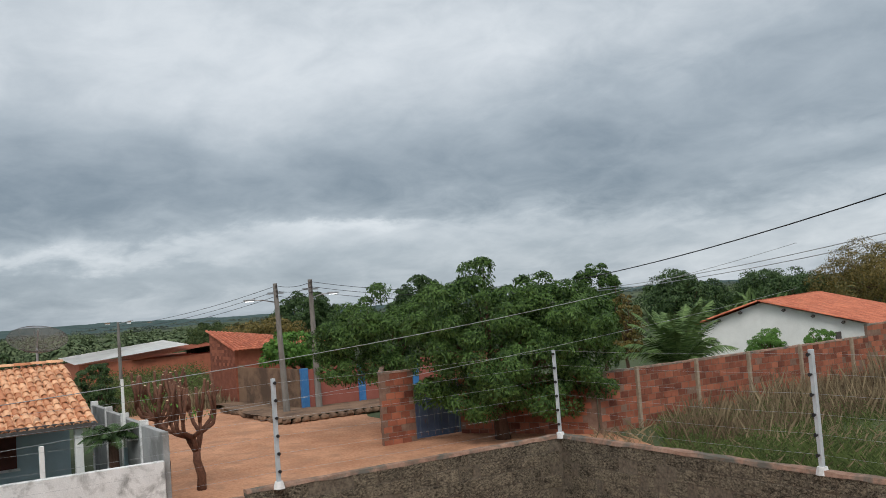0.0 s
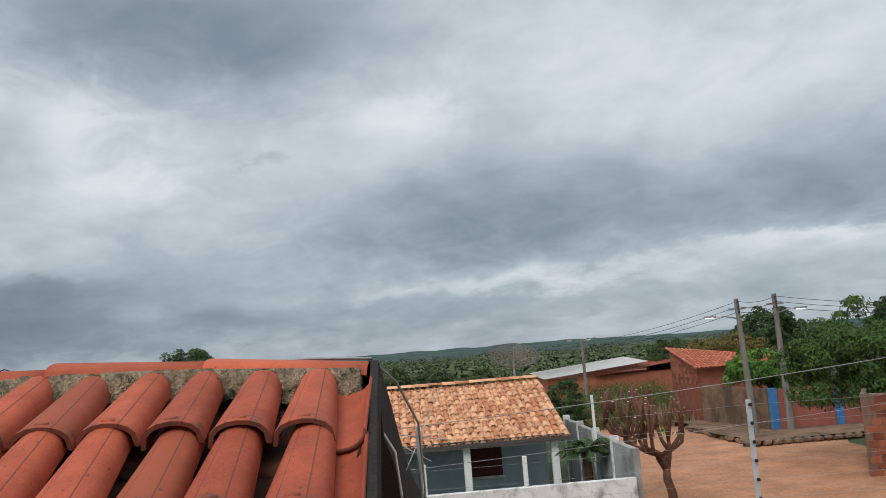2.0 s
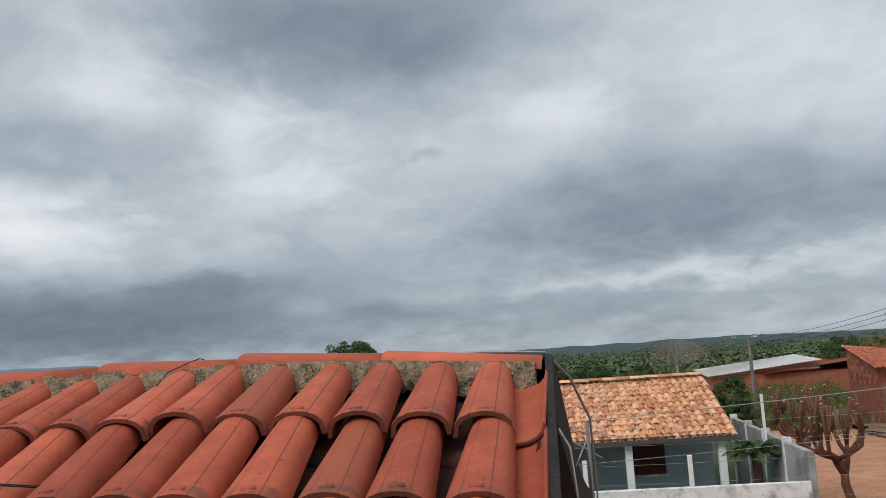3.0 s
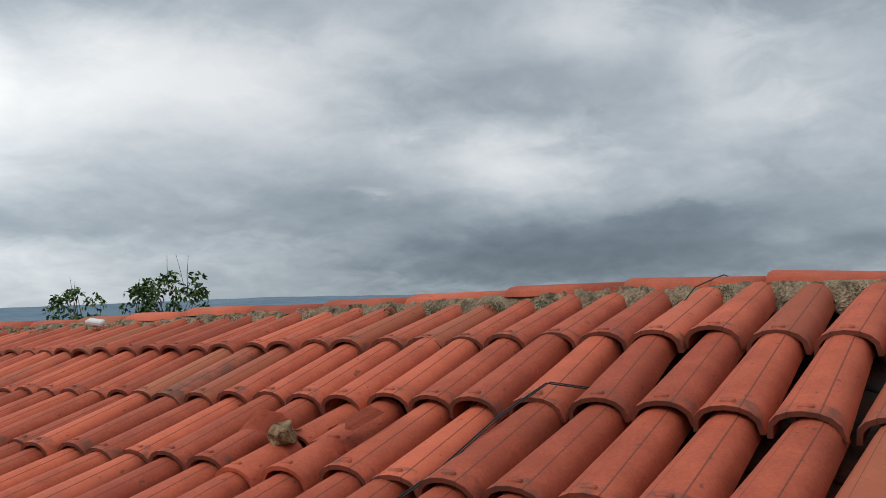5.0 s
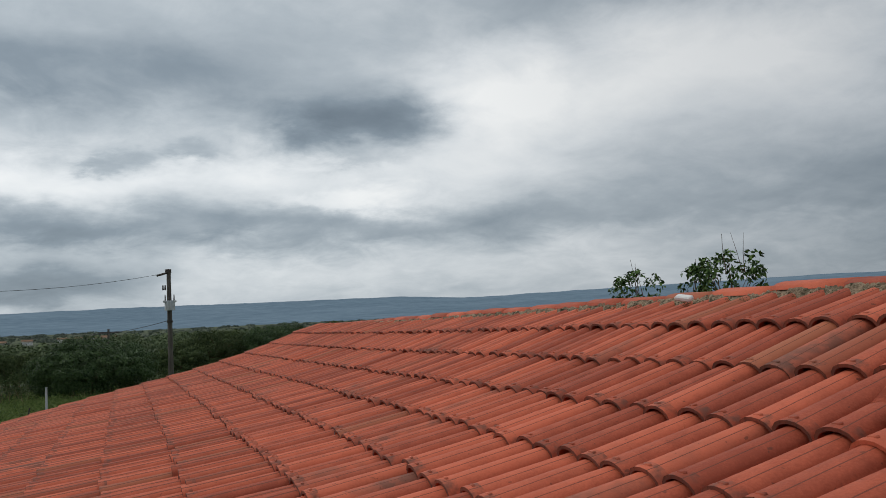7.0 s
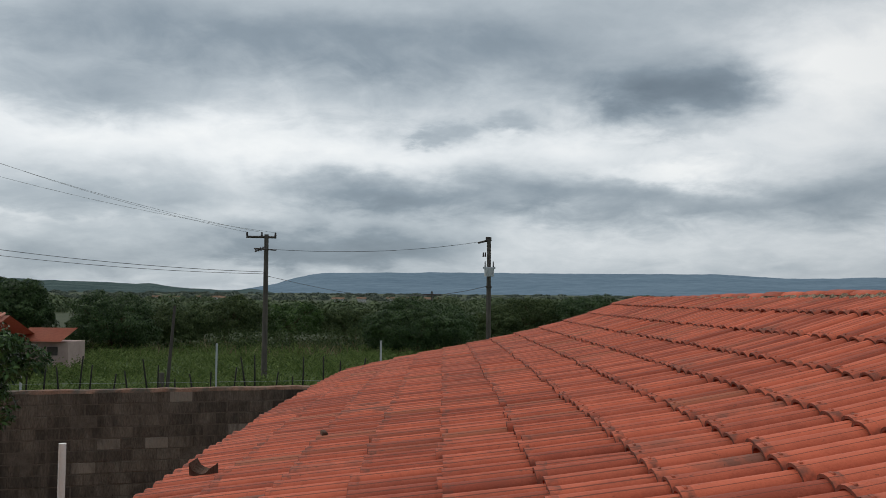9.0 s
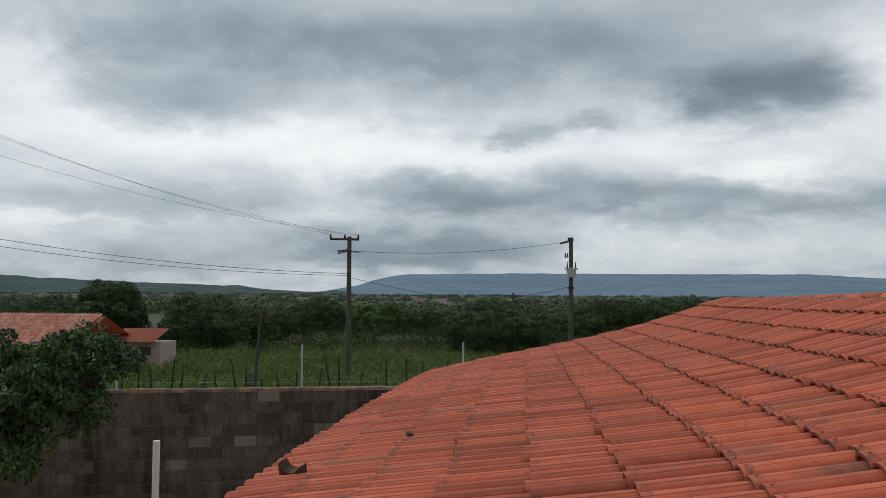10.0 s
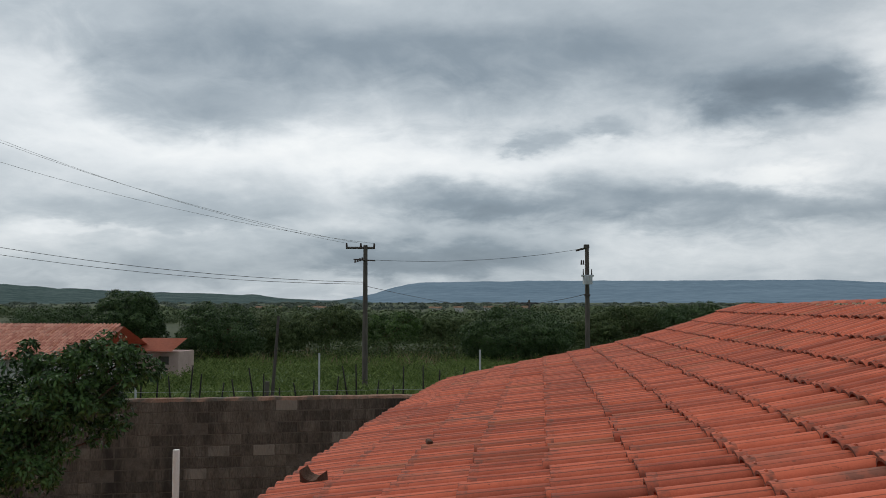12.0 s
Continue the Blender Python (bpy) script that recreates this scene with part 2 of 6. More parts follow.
# channel clay: dirt, and the deep shade of the gaps darkened into its colour
shaded_gutter_clay = material("channel tile with dirt and gap shade", (0.028, 0.012, 0.009), (0.12, 0.036, 0.023), 8.0, 0.9, 0.3, 70.0, rand="island", stain=(0.028, 0.022, 0.018), stain_scale=4.0, stain_at=0.47)
mortar = material("mossy mortar", (0.15, 0.105, 0.068), (0.50, 0.385, 0.26), 17.0, 0.95, 1.0, 90.0, 0.45, band=(0.36, 0.64), stain=(0.040, 0.042, 0.022), stain_scale=13.0, stain_at=0.58, bump_dist=0.03)
timber_black = material("black weathered board", (0.012, 0.011, 0.011), (0.035, 0.031, 0.029), 10.0, 0.9, 0.4, 80.0)
timber_dark = material("weathered timber", (0.045, 0.04, 0.038), (0.12, 0.105, 0.095), 10.0, 0.85, 0.4, 80.0, stretch=(1, 6, 6))
stone_mat = material("broken mortar lump", (0.10, 0.055, 0.026), (0.42, 0.28, 0.15), 28.0, 0.95, 0.9, 110.0, band=(0.36, 0.64))
block_mat = material("grey concrete block", (0.036, 0.030, 0.022), (0.42, 0.355, 0.255), 24.0, 0.95, 1.0, 70.0, 0.5, rand="object", rand_w=0.05, band=(0.40, 0.62), stain=(0.045, 0.038, 0.028), stain_scale=9.0, stain_at=0.60, stretch=(0.8, 0.8, 1.4), bump_dist=0.07)
block_far = material("grey concrete blockwork", (0.036, 0.030, 0.022), (0.42, 0.355, 0.255), 24.0, 0.95, 1.0, 70.0, 0.5, rand="island", rand_w=0.05, band=(0.40, 0.62), stain=(0.045, 0.038, 0.028), stain_scale=9.0, stain_at=0.60, stretch=(0.8, 0.8, 1.4), bump_dist=0.07)
damp_mat = material("damp concrete block", (0.060, 0.051, 0.042), (0.185, 0.160, 0.130), 3.0, 0.95, 0.8, 30.0, 0.5, rand="object", rand_w=0.16, band=(0.36, 0.64), pale=(0.30, 0.27, 0.23), stain=(0.042, 0.036, 0.030), stain_scale=1.1, stain_at=0.56, stretch=(1.6, 1.6, 0.45), bump_dist=0.05)
damp_far = material("damp concrete blockwork", (0.060, 0.051, 0.042), (0.185, 0.160, 0.130), 3.0, 0.95, 0.8, 30.0, 0.5, rand="island", rand_w=0.16, band=(0.36, 0.64), pale=(0.30, 0.27, 0.23), stain=(0.042, 0.036, 0.030), stain_scale=1.1, stain_at=0.56, stretch=(1.6, 1.6, 0.45), bump_dist=0.05)
wall_mortar = material("wall mortar", (0.045, 0.037, 0.029), (0.24, 0.20, 0.15), 18.0, 0.95, 0.8, 60.0, bump_dist=0.03)
damp_mortar = material("damp wall mortar", (0.075, 0.064, 0.053), (0.155, 0.134, 0.110), 9.0, 0.95, 0.8, 60.0, bump_dist=0.03)
coping_mat = material("earthy wall coping", (0.20, 0.11, 0.075), (0.42, 0.27, 0.20), 9.0, 0.95, 0.7, 60.0, stain=(0.13, 0.12, 0.10), stain_scale=3.0, stain_at=0.52, bump_dist=0.03)
white_wall = material("weathered white render", (0.58, 0.58, 0.57), (0.80, 0.80, 0.79), 2.5, 0.9, 0.4, 40.0, stain=(0.30, 0.30, 0.29), stain_scale=2.0, stain_at=0.56)
white_paint = material("white paint", (0.62, 0.62, 0.60), (0.82, 0.82, 0.80), 1.2, 0.7, 0.1, 30.0)
blue_wall = material("pale blue render", (0.32, 0.42, 0.46), (0.45, 0.56, 0.60), 2.0, 0.85, 0.15, 40.0)
blue_paint = material("blue paint", (0.03, 0.13, 0.33), (0.07, 0.22, 0.45), 4.0, 0.55, 0.1, 40.0)
gate_blue = material("blue sheet steel", (0.055, 0.085, 0.15), (0.10, 0.14, 0.22), 3.0, 0.5, 0.1, 40.0, stain=(0.14, 0.07, 0.04), stain_scale=2.5, stain_at=0.66)
brick_a = material("hollow red brick", (0.12, 0.038, 0.025), (0.41, 0.140, 0.080), 3.0, 0.9, 0.6, 40.0, rand="object", rand_w=0.38, band=(0.26, 0.70))
brick_b = material("hollow red brickwork", (0.12, 0.038, 0.025), (0.41, 0.140, 0.080), 3.0, 0.9, 0.6, 40.0, rand="island", rand_w=0.38, band=(0.26, 0.70))
brick_joint = material("brick mortar", (0.15, 0.085, 0.06), (0.28, 0.18, 0.135), 6.0, 0.95, 0.6, 50.0)
pillar_concrete = material("stained pillar concrete", (0.24, 0.18, 0.125), (0.42, 0.34, 0.25), 6.0, 0.95, 0.5, 40.0)
brown_wall = material("bare brown render", (0.15, 0.092, 0.058), (0.27, 0.172, 0.112), 1.2, 0.95, 0.5, 30.0, stain=(0.10, 0.065, 0.045), stain_scale=0.9, stain_at=0.55)
red_wall = material("faded red paint", (0.24, 0.075, 0.055), (0.34, 0.12, 0.09), 1.2, 0.9, 0.3, 30.0)
grey_render = material("grey render", (0.26, 0.26, 0.26), (0.42, 0.42, 0.41), 1.6, 0.9, 0.3, 40.0, stain=(0.20, 0.20, 0.19), stain_scale=1.0, stain_at=0.58)
concrete = material("pole concrete", (0.12, 0.108, 0.095), (0.26, 0.24, 0.215), 3.0, 0.9, 0.3, 50.0, stretch=(2, 2, 0.5))
pole_dark = material("dark weathered pole", (0.055, 0.048, 0.042), (0.14, 0.125, 0.11), 3.0, 0.9, 0.3, 50.0, stretch=(2, 2, 0.5))
post_paint = material("grey painted post", (0.36, 0.39, 0.41), (0.52, 0.55, 0.57), 5.0, 0.6, 0.1, 60.0)
steel = material("galvanised steel", (0.30, 0.31, 0.32), (0.50, 0.51, 0.52), 8.0, 0.45, 0.05, 80.0, metal=0.7)
black_plastic = material("black plastic", (0.012, 0.012, 0.013), (0.03, 0.03, 0.032), 20.0, 0.5, 0.05)
cable_black = material("black cable", (0.015, 0.015, 0.016), (0.035, 0.035, 0.037), 20.0, 0.55, 0.0)
cable_grey = material("grey cable", (0.25, 0.26, 0.26), (0.38, 0.39, 0.39), 20.0, 0.5, 0.0)
porcelain = material("brown porcelain", (0.03, 0.025, 0.022), (0.07, 0.05, 0.045), 20.0, 0.3, 0.0)
bark = material("rough bark", (0.055, 0.030, 0.020), (0.15, 0.085, 0.058), 9.0, 0.95, 0.9, 60.0, stretch=(1, 1, 0.3), bump_dist=0.03)
bark_cut = material("fresh cut bark", (0.085, 0.038, 0.026), (0.20, 0.095, 0.06), 12.0, 0.95, 0.8, 70.0, bump_dist=0.02)
cut_wood = material("cut wood", (0.42, 0.30, 0.18), (0.60, 0.46, 0.30), 20.0, 0.9, 0.3)
dirt = material("orange dirt road", (0.31, 0.135, 0.070), (0.62, 0.33, 0.195), 0.55, 0.97, 0.8, 11.0, 0.42, band=(0.34, 0.66), stain=(0.36, 0.19, 0.115), stain_scale=1.4, stain_at=0.57, bump_dist=0.06)
soil = material("scrub soil", (0.026, 0.040, 0.018), (0.060, 0.074, 0.034), 0.05, 0.97, 0.6, 1.6, 0.4, stain=(0.085, 0.110, 0.046), stain_scale=0.014, stain_at=0.57, bump_dist=0.1)
field_green = material("green field", (0.04, 0.070, 0.020), (0.10, 0.145, 0.045), 0.25, 0.97, 0.6, 3.0, 0.4, bump_dist=0.1)


def leaf_material(name, dark, light, gloss=0.55):
    m = material(name, dark, light, 0.9, gloss, 0.0, 9.0, 0.3, rand="island", spec=0.18)
    m.node_tree.nodes["Principled BSDF"].inputs["Subsurface Weight"].default_value = 0.0
    return m


leaf_neem = leaf_material("neem leaf", (0.013, 0.036, 0.009), (0.096, 0.170, 0.040))
leaf_dark = leaf_material("dark leaf", (0.016, 0.038, 0.013), (0.075, 0.125, 0.042))
leaf_citrus = leaf_material("glossy citrus leaf", (0.010, 0.030, 0.009), (0.070, 0.140, 0.038), 0.33)
leaf_mango = leaf_material("rusty mango leaf", (0.055, 0.055, 0.014), (0.22, 0.16, 0.048))
leaf_bright = leaf_material("bright leaf", (0.045, 0.115, 0.02), (0.13, 0.26, 0.05))
leaf_palm = leaf_material("palm leaf", (0.045, 0.085, 0.025), (0.14, 0.21, 0.07))
leaf_dry = leaf_material("dry grass", (0.12, 0.088, 0.052), (0.33, 0.255, 0.155), 0.85)
leaf_grass = leaf_material("green grass", (0.07, 0.12, 0.025), (0.19, 0.27, 0.075), 0.8)
leaf_wood = leaf_material("far wood foliage", (0.024, 0.044, 0.017), (0.090, 0.120, 0.042), 0.8)
# next two: foliage colours paled and blued to paint in distance haze
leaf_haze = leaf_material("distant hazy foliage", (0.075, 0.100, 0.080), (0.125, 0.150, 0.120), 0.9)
leaf_mid_haze = leaf_material("distant wood foliage with haze tint", (0.052, 0.080, 0.040), (0.135, 0.170, 0.085), 0.9)
leaf_weed = leaf_material("dark weed leaf", (0.042, 0.066, 0.019), (0.140, 0.180, 0.056), 0.8)
leaf_field = leaf_material("field leaf", (0.066, 0.108, 0.028), (0.21, 0.275, 0.085), 0.8)

# ---- building helpers ----
rng = np.random.default_rng(7)


def mesh_of(name, verts, faces, mat, smooth=False):
    me = bpy.data.meshes.new(name)
    me.from_pydata([tuple(v) for v in verts], [], [tuple(f) for f in faces])
    me.materials.append(mat)
    if smooth:
        me.polygons.foreach_set("use_smooth", [True] * len(me.polygons))
    me.update()
    return me


def finish(name, bm, mat, smooth=False):
    bmesh.ops.recalc_face_normals(bm, faces=bm.faces)
    me = bpy.data.meshes.new(name)
    bm.to_mesh(me)
    bm.free()
    me.materials.append(mat)
    if smooth:
        me.polygons.foreach_set("use_smooth", [True] * len(me.polygons))
    return me


def part(name, bm, mat, parent=None, label="", smooth=False, kind=""):
    """Links a bmesh, or a mesh, as one object, under a thing where one is given."""
    me = bm if isinstance(bm, bpy.types.Mesh) else finish(name, bm, mat, smooth)
    ob = new(name, me)
    if parent is not None:
        ob.parent = parent
        ob.matrix_parent_inverse = Matrix.Translation(-parent.location)
    return tagged(ob, label, kind=kind)


def thing(name, at, label, category, group="", kind=""):
    ob = new(name)
    ob.location = at
    ob.empty_display_size = 0.1
    return tagged(ob, label, category, group, kind)


def add_box(bm, lo, hi, bevel=0.0, turn=None):
    c = [(a + b) / 2 for a, b in zip(lo, hi)]
    s = [abs(b - a) for a, b in zip(lo, hi)]
    m = Matrix.Translation(c) @ (turn or Matrix()) @ Matrix.Diagonal((*s, 1))
    made = bmesh.ops.create_cube(bm, size=1.0, matrix=m)["verts"]
    if bevel:
        edges = list({e for v in made for e in v.link_edges})
        bmesh.ops.bevel(bm, geom=edges, offset=bevel, segments=1, affect="EDGES")
    return bm


def box(lo, hi, bevel=0.0):
    return add_box(bmesh.new(), lo, hi, bevel)


def add_rod(bm, a, b, r0, r1=None, sides=8, caps=True):
    a, b = Vector(a), Vector(b)
    d = b - a
    m = Matrix.Translation((a + b) / 2) @ d.to_track_quat("Z", "Y").to_matrix().to_4x4()
    bmesh.ops.create_cone(bm, cap_ends=caps, segments=sides, radius1=r0, radius2=r0 if r1 is None else r1, depth=d.length, matrix=m)
    return bm


def rod(a, b, r0, r1=None, sides=8):
    return add_rod(bmesh.new(), a, b, r0, r1, sides)


def tube(points, radius, sides=5):
    """A bent tube along points, as verts and faces; radius may be one number or one a point."""
    pts = [Vector(p) for p in points]
    rad = [radius] * len(pts) if np.isscalar(radius) else list(radius)
    verts, faces = [], []
    for i, p in enumerate(pts):
        d = (pts[min(i + 1, len(pts) - 1)] - pts[max(i - 1, 0)]).normalized()
        side = d.cross(Vector((0.13, 0.29, 0.95)))
        side = (side if side.length > 0.05 else d.cross(Vector((1, 0, 0)))).normalized()
        upv = side.cross(d)
        for k in range(sides):
            a = 2 * math.pi * k / sides
            verts.append(p + (side * math.cos(a) + upv * math.sin(a)) * rad[i])
    for i in range(len(pts) - 1):
        for k in range(sides):
            q = (k + 1) % sides
            faces.append((i * sides + k, i * sides + q, (i + 1) * sides + q, (i + 1) * sides + k))
    faces.append(tuple(range(sides))[::-1])
    faces.append(tuple(range((len(pts) - 1) * sides, len(pts) * sides)))
    return verts, faces


def sagging(a, b, sag, n=18):
    a, b = Vector(a), Vector(b)
    return [a.lerp(b, i / n) - Vector((0, 0, 4 * sag * (i / n) * (1 - i / n))) for i in range(n + 1)]


def wire(name, pts, r, mat, parent=None, label="", category="", group=""):
    v, f = tube(pts, r, 4)
    ob = part(name, mesh_of(name, v, f, mat, True), mat, parent, label)
    return tagged(ob, category=category, group=group)


def leaves(centres, count, reach, size, slim=0.45, droop=0.35, flat=1.0, seed=1):
    """Folded leaf blades strewn round each clump centre. Returns verts and faces of four-point blades."""
    r = np.random.default_rng(seed)
    c = np.repeat(np.asarray(centres, float), count, axis=0)
    n = len(c)
    off = r.normal(size=(n, 3))
    off /= np.linalg.norm(off, axis=1)[:, None]
    off *= (r.random(n) ** 0.45)[:, None] * np.broadcast_to(np.asarray(reach, float), (n,) if np.ndim(reach) == 0 else (n,))[:, None] if np.ndim(reach) == 0 else (r.random(n) ** 0.45)[:, None] * np.repeat(np.asarray(reach, float), count)[:, None]
    off[:, 2] *= flat
    base = c + off
    d = off + r.normal(size=(n, 3)) * 0.35 * np.linalg.norm(off, axis=1).mean()
    d /= np.linalg.norm(d, axis=1)[:, None]
    d[:, 2] -= droop
    d /= np.linalg.norm(d, axis=1)[:, None]
    s = np.cross(d, r.normal(size=(n, 3)))
    s /= np.linalg.norm(s, axis=1)[:, None]
    nn = np.cross(d, s)
    ln = size * (0.6 + 0.8 * r.random(n))[:, None]
    wd = ln * slim * 0.5
    v = np.stack([base, base + d * ln * 0.45 + s * wd + nn * wd * 0.3, base + d * ln - np.array([0, 0, 1]) * ln * 0.12, base + d * ln * 0.45 - s * wd + nn * wd * 0.3], axis=1).reshape(-1, 3)
    f = np.arange(4 * n).reshape(n, 4)
    return v, f


def branch_mesh(paths, sides=6):
    verts, faces = [], []
    for pts, r0, r1 in paths:
        n = len(pts)
        v, f = tube(pts, [r0 + (r1 - r0) * i / (n - 1) for i in range(n)], sides)
        faces += [tuple(i + len(verts) for i in q) for q in f]
        verts += v
    return verts, faces


def sprays(blobs, clumps, per, reach, size, slim, droop, seed, fill=0.25):
    """Crown blades: domed sprays over the skins of a set of ellipsoids, each blade lying along its dome, with some loose fill inside."""
    r = np.random.default_rng(seed)
    b = np.asarray(blobs, float)
    w = b[:, 3] * b[:, 4] + b[:, 4] * b[:, 5] + b[:, 3] * b[:, 5]
    centres, outs = [], []
    tries = 0
    while len(centres) < clumps and tries < clumps * 12:
        tries += 1
        k = r.choice(len(b), p=w / w.sum())
        d = r.normal(size=3)
        d /= np.linalg.norm(d)
        if d[2] < -0.55:
            continue
        p = b[k, :3] + d * b[k, 3:] * (0.86 + 0.16 * r.random())
        if (((p - b[:, :3]) / b[:, 3:]) ** 2).sum(1).min() < 0.55:
            continue
        if centres and ((np.array(centres) - p) ** 2).sum(1).min() < (reach * 0.62) ** 2:
            continue
        centres.append(p)
        o = d / b[k, 3:]
        outs.append(o / np.linalg.norm(o))
    centres, outs = np.array(centres), np.array(outs)
    m = len(centres)
    c, o = np.repeat(centres, per, axis=0), np.repeat(outs, per, axis=0)
    big_ = np.repeat(reach * (0.65 + 0.6 * r.random(m)), per)[:, None]
    n = len(c)
    d = r.normal(size=(n, 3)) + o * 0.75 + np.array([0, 0, 0.45])
    d /= np.linalg.norm(d, axis=1)[:, None]
    base_ = c + d * big_ * (0.45 + 0.55 * r.random(n) ** 0.5)[:, None] * np.array([1, 1, 0.72])
    nf = int(n * fill)
    k = r.choice(len(b), nf, p=w / w.sum())
    q = r.normal(size=(nf, 3))
    q /= np.linalg.norm(q, axis=1)[:, None]
    base_ = np.concatenate([base_, b[k, :3] + q * b[k, 3:] * (0.35 + 0.5 * r.random(nf))[:, None]])
    up_n = np.concatenate([d, q])
    n = len(base_)
    lay = np.cross(up_n, r.normal(size=(n, 3)))
    lay /= np.linalg.norm(lay, axis=1)[:, None]
    run = lay + up_n * 0.35 + r.normal(size=(n, 3)) * 0.25
    run[:, 2] -= droop
    run /= np.linalg.norm(run, axis=1)[:, None]
    s = np.cross(up_n + r.normal(size=(n, 3)) * 0.35, run)
    s /= np.linalg.norm(s, axis=1)[:, None]
    ln = size * (0.6 + 0.8 * r.random(n))[:, None]
    wd = ln * slim * 0.5
    v = np.stack([base_, base_ + run * ln * 0.45 + s * wd, base_ + run * ln - np.array([0, 0, 1]) * ln * 0.15, base_ + run * ln * 0.45 - s * wd], axis=1).reshape(-1, 3)
    return v, np.arange(4 * n).reshape(n, 4), centres


def tree(name, at, blobs, label, leaf, seed, trunk_h=1.5, trunk_r=0.16, clumps=120, per=40, reach=0.45, size=0.2, slim=0.45, droop=0.35, fill=0.25, group=""):
    """A tapered trunk, limbs that reach into the crown, and a crown of domed leafy sprays."""
    r = np.random.default_rng(seed)
    base = Vector(at)
    ob = thing(name, at, label, "tree", group)
    fork = base + Vector((r.normal() * 0.1, r.normal() * 0.1, trunk_h))
    paths = [([base - Vector((0, 0, 0.1)), base.lerp(fork, 0.5) + Vector((r.normal() * 0.05, r.normal() * 0.05, 0)), fork], trunk_r * 1.25, trunk_r * 0.8)]
    v, f, pts = sprays(blobs, clumps, per, reach, size, slim, droop, seed, fill)
    part("crown", mesh_of("crown", v, f, leaf), leaf, ob)
    for k in range(min(18, len(pts))):
        tip = Vector(pts[k])
        midp = fork.lerp(tip, 0.5) + Vector((r.normal() * 0.12, r.normal() * 0.12, 0.1))
        paths.append(([fork, midp, tip], trunk_r * 0.5, trunk_r * 0.08))
    v, f = branch_mesh(paths)
    part("trunk", mesh_of("trunk", v, f, bark, True), bark, ob)
    return ob


def polar(az_deg, dist, el_deg=None):
    """A point by its bearing, distance and, where given, its height in degrees as seen from the roof."""
    a = radians(az_deg)
    return (-0.1 - math.sin(a) * dist, -0.2 + math.cos(a) * dist, 0.0 if el_deg is None else 4.0 + dist * math.tan(radians(el_deg)))


# ---- ground, road ----
def ground_sheet():
    bm = bmesh.new()
    radii = [0, 8, 16, 26, 40, 60, 90, 140, 220, 400, 800, 1600, 3000, 4800]
    spokes = 72
    rings = []
    for q in radii:
        rings.append([bm.verts.new((q * math.cos(2 * math.pi * k / spokes), q * math.sin(2 * math.pi * k / spokes),
                                    -0.02 - 0.9 * min(1, max(0, (q - 90) / 400)))) for k in range(spokes if q else 1)])
    for a, b in zip(rings, rings[1:]):
        for k in range(spokes):
            q = (k + 1) % spokes
            if len(a) == 1:
                bm.faces.new((a[0], b[k], b[q]))
            else:
                bm.faces.new((a[k], b[k], b[q], a[q]))
    return bm


tagged(part("ground", ground_sheet(), soil), "dark green scrubland with patches of bare soil", "ground", kind="structure")


def patch(name, outline, z, mat, label, category):
    """A piece of ground with a ragged rim, laid just over the sheet."""
    bm = bmesh.new()
    pts = []
    for (x0, y0), (x1, y1) in zip(outline, outline[1:] + outline[:1]):
        n = max(2, int(math.hypot(x1 - x0, y1 - y0) / 0.8))
        for i in range(n):
            x, y = x0 + (x1 - x0) * i / n, y0 + (y1 - y0) * i / n
            j = noise.noise_vector((x * 0.6, y * 0.6, z * 50))
            pts.append(bm.verts.new((x + j.x * 0.5, y + j.y * 0.5, z)))
    f = bm.faces.new(pts)
    bmesh.ops.triangulate(bm, faces=[f])
    return tagged(part(name, bm, mat), label, category, kind="structure")


patch("road", [(12.4, -9.3), (12.4, -2), (17.6, -1), (18.3, -5.2), (27, -5.6), (34, -7), (46, -8.5), (62, -9), (90, -12), (90, -15), (62, -12.4), (50, -11.6),
               (43, -12.2), (36, -12.6), (31.2, -12.0), (30.9, -15.4), (26, -14), (23, -15.6), (20, -17.5), (17, -16.4), (12.2, -12.2)], 0.004, dirt, "orange dirt road with tyre marks and pebbles", "road")
patch("yard", [(-6, -9.5), (12, -9.5), (12, 21), (-14, 19.5), (-14, 0)], 0.003, dirt, "bare earth yard round the house", "ground")
patch("field", [(-60, 40), (-14, 23), (14, 25), (16, 64), (-16, 66), (-50, 66)], 0.006, field_green, "green overgrown field behind the back wall", "ground")

# ---- the house under the camera ----
RIDGE_X, EAVE_X, ROOF_Y0, ROOF_Y1, PITCH, COURSE, ROWS = 3.15, -2.0, -0.10, 16.1, 0.179, 0.414, 12


def roof_z(x, y):
    """Height of the tile crowns: a hollow slope, flatter at the ridge, that sags along its length."""
    m, s = -abs(x - RIDGE_X), y / 10
    over = max(0.0, m + 0.55)
    m -= over
    return (4.174 + 0.498 * m + 0.0811 * m * m + 0.007 * m ** 3 - 0.269 * s + 0.0968 * s * s - 0.1207 * s * m + 0.0531 * s * s * m
            - 0.007 * s * m * m + 0.30 * over + 0.062 * math.exp(-(m / 1.35) ** 2) * min(1.0, max(0.0, (y - 0.1) / 0.7)))


def ridge_top(y):
    return float(np.interp(y, (-0.13, 0.5, 1.0, 1.5, 2.5, 5.0, 16.0), (4.030, 4.075, 4.092, 4.096, 4.076, 4.042, 3.90)))


